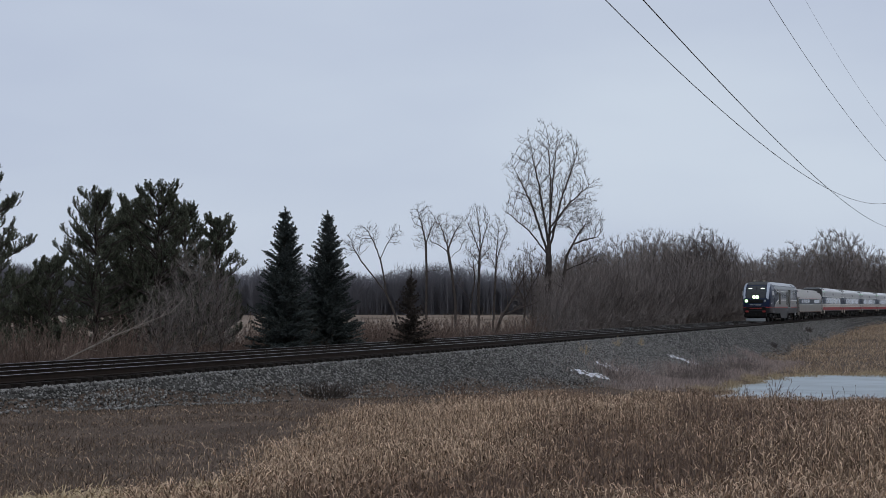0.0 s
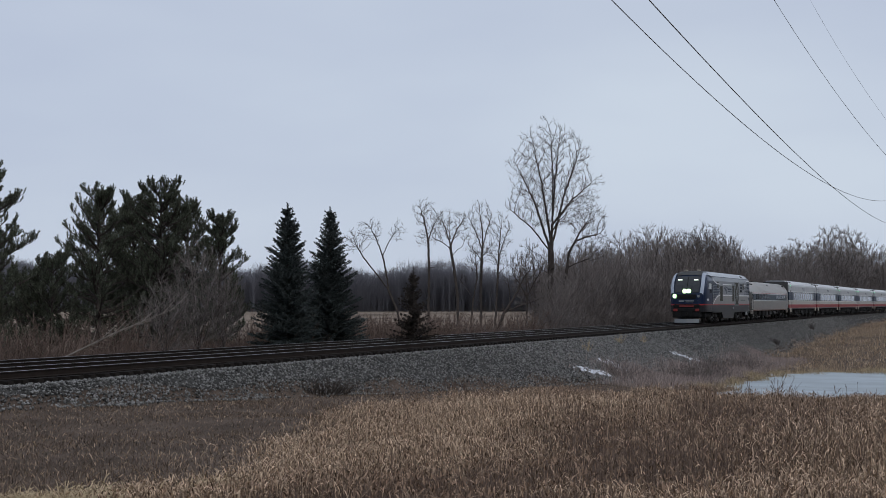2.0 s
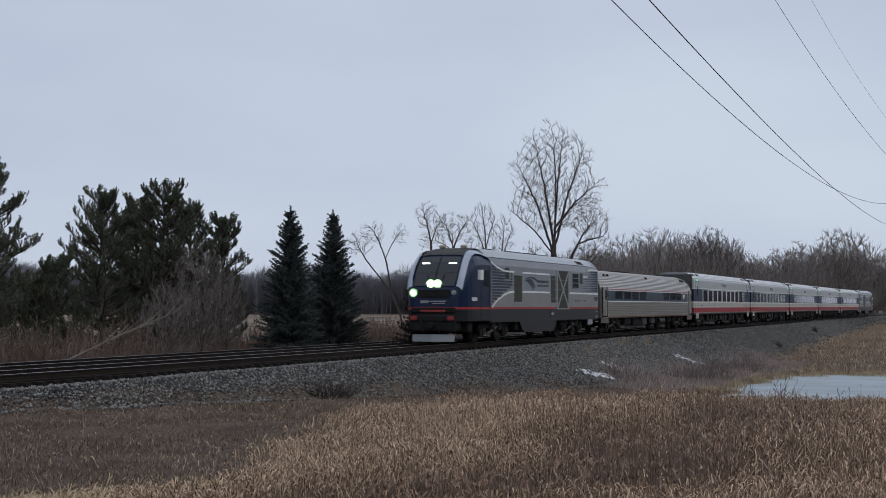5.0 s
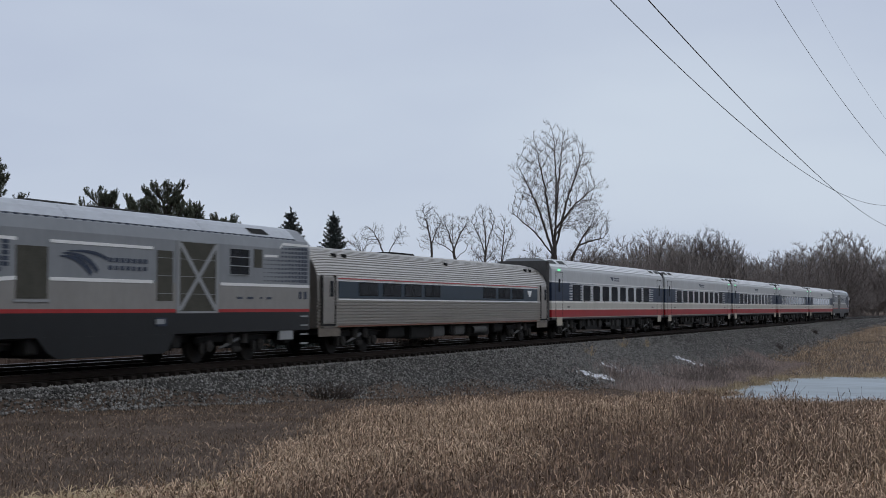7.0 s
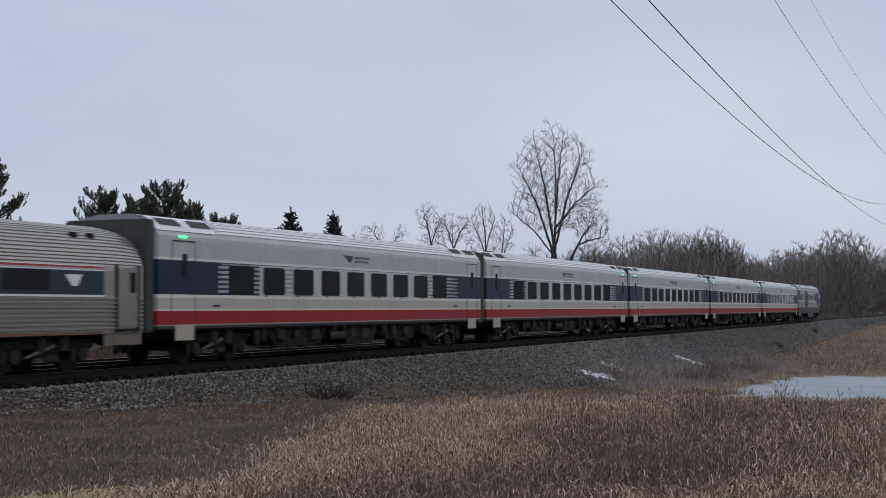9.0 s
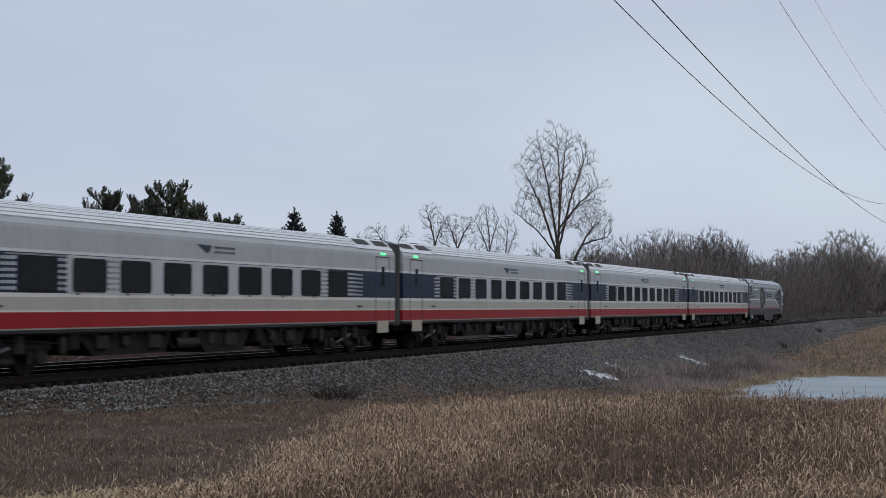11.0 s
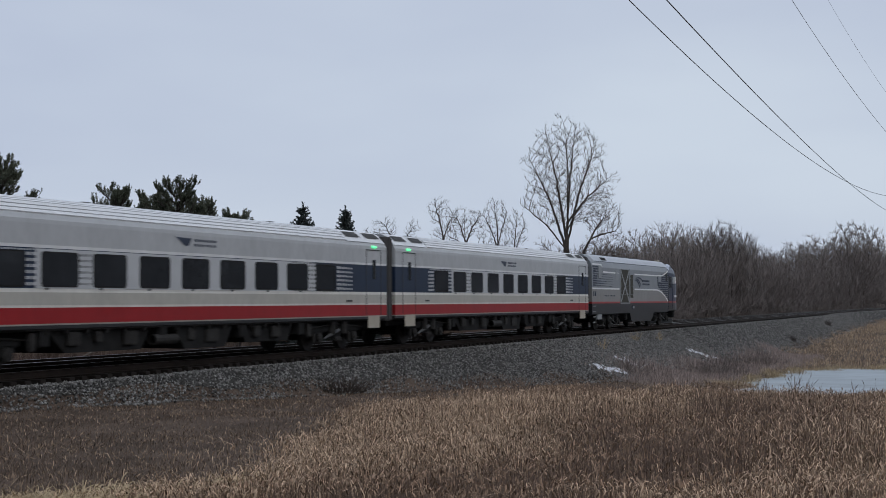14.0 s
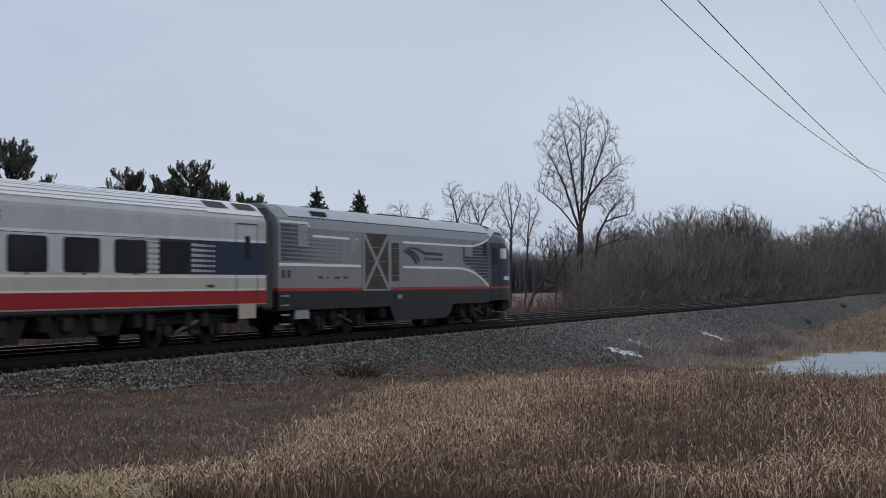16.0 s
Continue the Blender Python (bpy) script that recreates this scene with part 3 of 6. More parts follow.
    for side in (-1, 1):
        s.loft([[(0.46 + 0.03 * k, side * 0.165 + 0.15 * c * math.cos(t), 2.66 + 0.15 * c * math.sin(t)) for t in [2 * math.pi * i / 16 for i in range(16)]] for k, c in ((-3, 0.7), (-2, 1.0), (4, 1.0))])
    pieces("headlight", s, M_LAMP if not rear else M_XBAR, v, "bright round headlights" if not rear else "unlit headlights")
    s = Soup()
    for side in (-1, 1):
        s.loft([[(0.37 + 0.03 * k, side * 0.96 + 0.11 * c * math.cos(t), 2.26 + 0.11 * c * math.sin(t)) for t in [2 * math.pi * i / 16 for i in range(16)]] for k, c in ((-1, 0.7), (0, 1.0), (6, 1.0))])
    pieces("ditch_light", s, M_XBAR, v)
    if not rear:
        # glowing discs added behind the lit lamps stand in for their halo
        s = Soup()
        for x, y0, z0, r in ((0.44, 0.165, 2.66, 0.2), (0.44, -0.165, 2.66, 0.2), (0.335, 0.96, 2.26, 0.19)):
            s.loft([[(x + q, y0 + r * math.cos(t), z0 + r * math.sin(t)) for t in [2 * math.pi * i / 16 for i in range(16)]] for q in (0.0, 0.06)])
        pieces("lamp_housing", s, M_LAMPHALO, v, "green halo round the lamp, as a glowing disc")
        s = Soup()
        s.loft([[(0.34 + 0.03 * k, 0.96 + 0.13 * c * math.cos(t), 2.26 + 0.13 * c * math.sin(t)) for t in [2 * math.pi * i / 16 for i in range(16)]] for k, c in ((-1, 0.7), (0, 1.0), (2, 1.0))])
        pieces("ditch_light", s, M_LAMP, v, "lit ditch lamp")
        s = Soup()
        for side in (-1, 1):
            s.bbox(1.04, 1.18, *sorted((side * 0.46, side * 0.84)), 3.53, 3.63, 0.03)
        pieces("upper_light", s, M_LAMP2, v, "upper marker lights")
    s = Soup()
    s.bbox(0.325, 0.4, -0.78, 0.78, 2.04, 2.4, 0.03)
    part("grille_plate", s, M_BLACK, v)
    s = Soup()
    s.box(0.345, 0.362, 0.22, 0.62, 1.80, 1.92)
    s.box(0.345, 0.362, -0.6, 0.15, 1.85, 1.91)
    s.box(0.345, 0.362, -0.55, 0.05, 1.77, 1.81)
    pieces("nose_emblem", s, M_XBAR, v)
    # side details
    s, dk, wh, gl, ol = Soup(), Soup(), Soup(), Soup(), Soup()
    for side in (-1, 1):
        lead_side = side < 0
        # white lines
        plate(wh, side, 8.1, 12.45, 3.27, 3.35)
        plate(wh, side, 8.1, 12.45, 2.33, 2.42)
        plate(wh, side, 15.95, 21.55, 2.33, 2.42)
        ribbon(wh, side, [(18.55 if lead_side else 16.2, 3.31), (19.4, 3.33)], 0.04)
        ribbon(wh, side, [(19.4, 3.33), (19.72, 3.74), (21.5, 3.74)], 0.04, 1.497)
        if not lead_side:
            ribbon(wh, side, [(6.8, 3.31), (8.15, 3.31)], 0.04)
            ribbon(wh, side, [(6.8, 2.375), (8.15, 2.375)], 0.045)
        arc = [(3.75, 1.62), (4.5, 1.95), (5.3, 2.18), (6.1, 2.32), (6.85, 2.375)]
        for (a, b), (c, d) in zip(arc, arc[1:]):
            y = side * 1.511
            wh.poly((a, y, b - 0.05), (c, y, d - 0.045), (c, y, d + 0.045), (a, y, b + 0.05))
        arc = [(3.62, 3.72), (4.3, 3.52), (5.0, 3.39), (5.6, 3.33), (6.85, 3.31)]
        for (a, b), (c, d) in zip(arc, arc[1:]):
            y = side * 1.514
            wh.poly((a, y, b - 0.04), (c, y, d - 0.04), (c, y, d + 0.04), (a, y, b + 0.04))
        # grilles made of dark dashes
        for k in range(14):
            z = 1.70 + k * 0.135
            for q in range(11):
                x = 3.72 + q * 0.265
                if z < 1.80 + (x - 3.7) * 0.28 or z > 3.52 - (x - 3.7) * 0.1 or (z > 2.85 and 5.4 < x < 6.2):
                    continue
                plate(dk, side, x, x + 0.215, z, z + 0.1)
        # the rear grille: blocks that shrink to dots away from the end
        for k in range(9):
            z = 2.5 + k * 0.133
            for q in range(20):
                x = 21.4 - q * 0.235
                f = max(0.25, 1 - q / 17)
                if x < (18.5 if lead_side else 17.3) or (z > 3.22 and x < 19.55) or z > 3.64:
                    continue
                plate(dk, side, x - 0.17 * f, x, z, z + 0.1 * f)
        if lead_side:
            plate(ol, side, 6.85, 8.0, 1.88, 3.16)
            plate(s, side, 6.78, 8.07, 1.80, 1.86, t=0.03)
            plate(ol, side, 12.65, 13.42, 1.85, 3.26)
            plate(gl, side, 16.5, 17.6, 2.68, 3.47, t=0.015)
            for z in (2.66, 2.93, 3.2, 3.46):
                plate(s, side, 16.46, 17.64, z, z + 0.025, t=0.03)
            plate(ol, side, 17.9, 18.4, 2.92, 3.5)
            plate(ol, side, 5.58, 6.15, 2.95, 3.5)
        else:
            plate(ol, side, 12.8, 13.42, 1.85, 3.26)
            plate(s, side, 16.3, 16.8, 2.9, 3.5)
            plate(s, side, 19.75, 20.4, 2.95, 3.66, t=0.03)
            plate(ol, side, 4.0, 4.35, 2.95, 3.5)
        # small unreadable lettering on the lower panel
        for x, w in ((16.9, 0.32), (17.5, 0.36), (18.3, 0.12), (18.7, 0.3)):
            plate(dk, side, x, x + w, 1.93, 2.0, t=0.013)
        for x0, x1 in ((12.7, 13.4), (13.8, 15.64)):
            for z in (2.05, 2.55, 3.05):
                plate(s, side, x0, x1, z, z + 0.012, t=0.016)
        for x in (20.85, 21.2):
            plate(dk, side, x, x + 0.16, 1.95, 2.2, t=0.02)
        plate(dk, side, 12.62, 13.1, 1.14, 1.38, t=0.03)
        plate(ol, side, 13.72, 15.72, 1.56, 3.55)
        # braces across the wide panel
        for a, b in (((13.75, 1.58), (15.68, 3.52)), ((13.75, 3.52), (15.68, 1.58))):
            y = side * 1.53
            dx, dz = 0.11, 0.09
            s.poly((a[0] - dx, y, a[1]), (a[0] + dx, y, a[1]), (b[0] + dx, y, b[1]), (b[0] - dx, y, b[1]))
        for x in (13.6, 15.66):
            plate(s, side, x, x + 0.14, 1.52, 3.58, t=0.03)
        plate(s, side, 13.6, 15.8, 1.50, 1.56, t=0.03)
        # bogie-side boxes, steps
        plate(s, side, 12.6, 13.0, 1.2, 1.34, t=0.04)
        plate(s, side, 19.6, 20.5, 0.62, 0.98, 1.42, t=0.06)
        for z in (0.45, 0.75, 1.05, 1.35):
            plate(s, side, 20.95, 21.45, z, z + 0.05, t=0.02)
        # cab door, handrails
        plate(dk, side, 2.38, 2.42, 1.1, 3.4, 1.503)
        plate(dk, side, 3.5, 3.54, 1.1, 3.5, 1.503)
        plate(gl, side, 2.6, 3.3, 2.55, 3.3, 1.503)
        plate(wh, side, 1.95, 2.3, 2.85, 3.3, 1.51, 0.14)
        s.tube([(3.6, side * 1.55, 1.7), (3.6, side * 1.55, 3.2)], [0.018, 0.018], 6)
        # writing that cannot be read, an emblem of three curved blades
        y = side * 1.516
        for a, b, c, w0, w1 in (((8.45, 2.95), (9.3, 2.99), (9.72, 2.52), 0.01, 0.085), ((8.55, 3.03), (9.55, 3.07), (9.98, 2.6), 0.01, 0.07), ((8.75, 3.09), (9.8, 3.16), (10.4, 2.93), 0.01, 0.05)):
            arc, n = [], 9
            for k in range(n):
                t = k / (n - 1)
                arc.append(((1 - t) ** 2 * a[0] + 2 * t * (1 - t) * b[0] + t * t * c[0], (1 - t) ** 2 * a[1] + 2 * t * (1 - t) * b[1] + t * t * c[1], w0 + (w1 - w0) * math.sin(math.pi * 0.62 * t)))
            for p, q in zip(arc, arc[1:]):
                m = Vector((p[1] - q[1], q[0] - p[0])).normalized()
                dk.poly(*[(x if lead_side else 20.95 - x, y, z) for x, z in ((p[0] - m.x * p[2], p[1] - m.y * p[2]), (q[0] - m.x * q[2], q[1] - m.y * q[2]), (q[0] + m.x * q[2], q[1] + m.y * q[2]), (p[0] + m.x * p[2], p[1] + m.y * p[2]))])
        for k in range(4):
            plate(wh, side, 1.25 + 0.16 * k, 1.36 + 0.16 * k, 1.9, 2.06, 1.505)
        for k in range(7):
            x0 = 10.45 + k * 0.26 if lead_side else 10.32 - k * 0.26
            plate(dk, side, x0, x0 + 0.18, 2.86, 2.98, t=0.014)
            plate(dk, side, x0, x0 + 0.15, 2.66, 2.77, t=0.014)
    pieces("side_fitting", s, M_XBAR, v)
    tagged(part("grille", dk, M_NAVY, v, "rows of dark blue louvres"), kind="stuff")
    pieces("stripe", wh, M_WHITE, v, "white side lines")
    pieces("side_window", gl, M_GLASS, v)
    pieces("engine_panel", ol, M_PANEL, v, "dark olive mesh panels")
    s = Soup()
    s.loft([[(7.6, y, 0.95), (8.05, y, 0.55), (8.4, y, 0.38), (13.0, y, 0.38), (13.25, y, 0.5), (13.6, y, 0.95)] for y in (-1.497, -1.44, 1.44, 1.497)])
    part("fuel_tank", s, M_LOCO, v, "dark grey tank between the bogies")
    s = Soup()
    for side in (-1, 1):
        for x in (1.2, 7.4, 13.6, 20.1):
            s.bbox(x, x + 0.5, *sorted((side * 0.9, side * 1.35)), 0.5, 0.9, 0.04)
    s.bbox(1.0, 21.0, -0.9, 0.9, 0.62, 0.95, 0.03)
    part("underframe", s, M_BLACK, v)
    s = Soup()
    s.bbox(21.58, 21.95, -1.32, 1.32, 0.95, 3.75, 0.06)
    part("gangway", s, M_RUBBER, v)
    for xc in (4.8, 17.2):
        bogie(v, xc, 3.0, 0.51, "loco%g" % xc, "black two-axle bogie")
    return v


COACH = [(0.0, 4.30), (0.5, 4.295), (0.95, 4.22), (1.15, 4.12), (1.42, 3.82), (1.49, 3.70), (1.5, 3.6), (1.5, 1.165), (1.5, 1.05), (1.3, 0.98), (0.0, 0.98)]


def coach(label, lamps):
    v = vehicle("passenger_coach", label, "coach")
    s = Soup()
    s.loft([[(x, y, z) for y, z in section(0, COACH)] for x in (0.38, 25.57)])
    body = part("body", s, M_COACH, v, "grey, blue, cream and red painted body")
    # ribbed white roof
    s = Soup()
    for side in (-1, 1):
        outline = [(0.45, 4.297), (0.95, 4.22), (1.15, 4.12), (1.42, 3.82)]
        for (ya, za), (yb, zb), n in zip(outline, outline[1:], (3, 2, 3)):
            for k in range(n):
                t0, t1 = (k + 0.08) / n, (k + 0.80) / n
                p0, p1 = (ya + (yb - ya) * t0, za + (zb - za) * t0), (ya + (yb - ya) * t1, za + (zb - za) * t1)
                ring = [(p0[0] - 0.01, p0[1] - 0.02), (p0[0] + 0.02, p0[1] + 0.035), (p1[0] + 0.02, p1[1] + 0.035), (p1[0] - 0.01, p1[1] - 0.02)]
                s.loft([[(x, side * y, z) for y, z in ring] for x in (3.6, 22.4)])
        for x0, x1 in ((0.4, 3.55), (22.45, 25.55)):
            s.poly(*[(x, side * y, z) for x, y, z in ((x0, 0.45, 4.315), (x1, 0.45, 4.315), (x1, 0.95, 4.245), (x0, 0.95, 4.245))])
            s.poly(*[(x, side * y, z) for x, y, z in ((x0, 0.95, 4.245), (x1, 0.95, 4.245), (x1, 1.16, 4.14), (x0, 1.16, 4.14))])
            s.poly(*[(x, side * y, z) for x, y, z in ((x0, 1.16, 4.14), (x1, 1.16, 4.14), (x1, 1.435, 3.84), (x0, 1.435, 3.84))])
    pieces("roof_rib", s, M_ROOF, v, "white ribbed roof panels")
    s = Soup()
    for side in (-1, 1):
        for x0 in (0.6, 2.2, 22.5, 24.1):
            a = ((x0, 1.12, 4.165), (x0 + 1.1, 1.12, 4.165), (x0 + 1.25, 1.3, 3.985), (x0 + 0.15, 1.3, 3.985))
            s.poly(*[(x, side * (y + 0.012), z + 0.03) for x, y, z in a])
    for x in (4.6, 9.5, 14.4, 19.3):
        s.bbox(x, x + 0.35, -0.15, 0.15, 4.29, 4.40, 0.03)
    pieces("roof_vent", s, M_GREY, v)
    # window band: pale posts, dark panes, fading dashes at both ends
    po, wi, fr, ch, wh = Soup(), Soup(), Soup(), Soup(), Soup()
    for side in (-1, 1):
        plate(po, side, 5.95, 20.0, 2.03, 2.99)
        for i in range(9):
            x = 4.2 + 1.985 * i
            pane(wi, side, x, x + 1.33, 2.10, 2.89, t=0.02)
            pane(fr, side, x - 0.045, x + 1.375, 2.06, 2.93, t=0.016, r=0.09)
        # squares that shrink into the navy towards both ends, and dark ones that grow out of the pale band
        for k in range(6):
            z = 2.1 + k * 0.145
            for q in range(6):
                f = 1 - 0.07 * q
                plate(wh, side, 21.56 + q * 0.21, 21.56 + q * 0.21 + 0.15 * f, z, z + 0.085 * f, t=0.016)
                if q < 3:
                    plate(wh, side, 4.05 - q * 0.2 - 0.15 * f, 4.05 - q * 0.2, z, z + 0.085 * f, t=0.016)
                    plate(wh, side, 5.62 + q * 0.19, 5.74 + q * 0.19, z, z + 0.075, t=0.017)
                    plate(ch, side, 19.52 + q * 0.19, 19.52 + q * 0.19 + 0.07 + 0.02 * q, z + 0.02, z + 0.085, t=0.016)
                    plate(ch, side, 7.6 + q * 0.19, 7.7 + q * 0.19 - 0.02 * q, z + 0.02, z + 0.08, t=0.016)
        for q in range(34):
            plate(wh, side, 3.7 + q * 0.11, 3.75 + q * 0.11, 2.94, 2.98, t=0.015)
            plate(ch, side, 18.4 + q * 0.11, 18.45 + q * 0.11, 2.94, 2.975, t=0.015)
            plate(ch, side, 18.4 + q * 0.11, 18.45 + q * 0.11, 2.035, 2.06, t=0.015)
        for x0, x1 in ((1.05, 2.25), (23.85, 25.05)):
            plate(ch, side, x0, x0 + 0.03, 1.2, 3.55, t=0.008)
            plate(ch, side, x1, x1 + 0.03, 1.2, 3.55, t=0.008)
            plate(ch, side, x0, x1, 3.55, 3.58, t=0.02)
            plate(wi, side, x0 + 0.52, x0 + 0.78, 2.5, 3.2, t=0.012)
        plate(ch, side, 3.2, 3.6, 1.68, 1.74, t=0.02)
        plate(ch, side, 22.3, 22.7, 1.68, 1.74, t=0.02)
        for k in range(7):
            plate(ch, side, 6.3 + 2.1 * k, 6.42 + 2.1 * k, 2.0, 2.05, t=0.02)
    pieces("window_band", po, M_POST, v, "pale grey band between the windows")
    pieces("window", wi, M_GLASS, v, "dark rectangular windows")
    pieces("window_frame", fr, M_BLACK, v)
    tagged(part("marking", ch, M_GREY, v, "rows of small grey squares and door seams"), kind="stuff")
    tagged(part("dash_pattern", wh, M_POST, v, "fading white dashes"), kind="stuff")
    # emblem and unreadable writing
    s = Soup()
    for side in (-1, 1):
        y = side * 1.512
        s.poly(*[(x, y, z) for x, z in ((11.8, 3.52), (12.6, 3.50), (12.45, 3.30), (12.3, 3.27))])
        for k in range(6):
            plate(s, side, 12.75 + k * 0.2, 12.88 + k * 0.2, 3.42, 3.49)
            plate(s, side, 12.75 + k * 0.2, 12.86 + k * 0.2, 3.28, 3.35)
    pieces("emblem", s, M_NAVY, v)
    s = Soup()
    for side in (-1, 1):
        plate(s, side, 1.25, 2.2, 0.72, 1.165)
        plate(s, side, 24.0, 24.95, 0.72, 1.165)
    pieces("step_box", s, M_CREAM, v, "cream step housings below the doors")
    if lamps:
        s = Soup()
        for side in (-1, 1):
            for x in lamps:
                s.bbox(x - 0.2, x + 0.2, *sorted((side * 1.47, side * 1.54)), 3.64, 3.73, 0.03)
        pieces("door_lamp", s, M_GREEN, v, "lit green door lamp")
    s = Soup()
    for x0, x1, y, z0, cut in ((6.6, 10.9, 1.3, 0.42, 0.7), (11.9, 15.0, 1.35, 0.36, 0.6), (15.4, 18.8, 1.28, 0.44, 0.5)):
        s.loft([[(x0, q, 1.0), (x0 + cut, q, z0), (x1 - cut * 0.6, q, z0), (x1, q, 1.0)] for q in (-y, y)])
    s.bbox(0.6, 25.3, -1.0, 1.0, 0.75, 1.0, 0.03)
    for side in (-1, 1):
        for x in (6.2, 11.15, 15.35, 19.0):
            s.bbox(x, x + 0.4, *sorted((side * 0.9, side * 1.42)), 0.6, 1.04, 0.03)
    pieces("underframe_box", s, M_BLACK, v, "black equipment boxes under the floor")
    s = Soup()
    for side in (-1, 1):
        for x, w, z0, z1 in ((7.3, 0.5, 0.6, 0.95), (8.4, 0.3, 0.66, 0.94), (9.6, 0.6, 0.55, 0.93), (12.6, 0.35, 0.6, 0.96), (13.5, 0.7, 0.52, 0.9), (16.2, 0.4, 0.6, 0.95), (17.3, 0.55, 0.56, 0.92), (5.85, 0.25, 0.5, 0.95), (19.6, 0.3, 0.5, 0.95)):
            s.bbox(x, x + w, *sorted((side * 1.3, side * 1.42)), z0, z1, 0.03)
        for k in range(16):
            s.bbox(6.4 + k * 0.8, 6.48 + k * 0.8, *sorted((side * 1.3, side * 1.46)), 0.9, 1.06, 0.02)
    pieces("underframe_fitting", s, M_UNDER, v)
    s = Soup()
    for side in (-1, 1):
        s.tube([(5.6, side * 1.44, 1.02), (20.2, side * 1.44, 1.02)], [0.022, 0.022], 6)
        s.tube([(10.9, side * 1.35, 0.66), (12.0, side * 1.35, 0.66)], [0.15, 0.15], 12)
    pieces("air_pipe", s, M_UNDER, v)
    for x0, x1 in ((-0.02, 0.4), (25.55, 25.97)):
        s = Soup()
        s.bbox(x0, x1, -1.38, 1.38, 0.95, 4.12, 0.05)
        part("gangway", s, M_RUBBER, v, "dark rubber gangway")
        s = Soup()
        s.bbox(x0, x1, -0.3, 0.3, 0.6, 0.95, 0.05)
        part("coupler", s, M_BLACK, v)
    for xc in (3.95, 22.0):
        bogie(v, xc, 2.6, 0.457, "coach%g" % xc, "black two-axle bogie")
    return v


def tube_profile():
    pts = [(0.0, 3.84)]
    arc = [(0.45, 3.825), (0.8, 3.74), (1.08, 3.58), (1.3, 3.32), (1.43, 3.02), (1.51, 2.76)]
    for (a, b), (c, d) in zip([(0.0, 3.84)] + arc, arc):
        for t, e in ((0.06, 0.016), (0.2, 0.016), (0.25, 0.0), (0.33, 0.0), (0.39, 0.016), (0.53, 0.016), (0.58, 0.0), (0.66, 0.0), (0.72, 0.016), (0.87, 0.016), (0.92, 0.0), (1.0, 0.0)):
            pts.append((a + (c - a) * t + e * 0.9, b + (d - b) * t + e * 1.1))
    pts += [(1.52, 2.62), (1.53, 1.94)]
    z = 1.92
    while z > 1.05:
        pts += [(1.55, z), (1.55, z - 0.05), (1.505, z - 0.062), (1.505, z - 0.1)]
        z -= 0.112
    pts += [(1.50, 0.97), (1.2, 0.93), (0.0, 0.93)]
    return pts


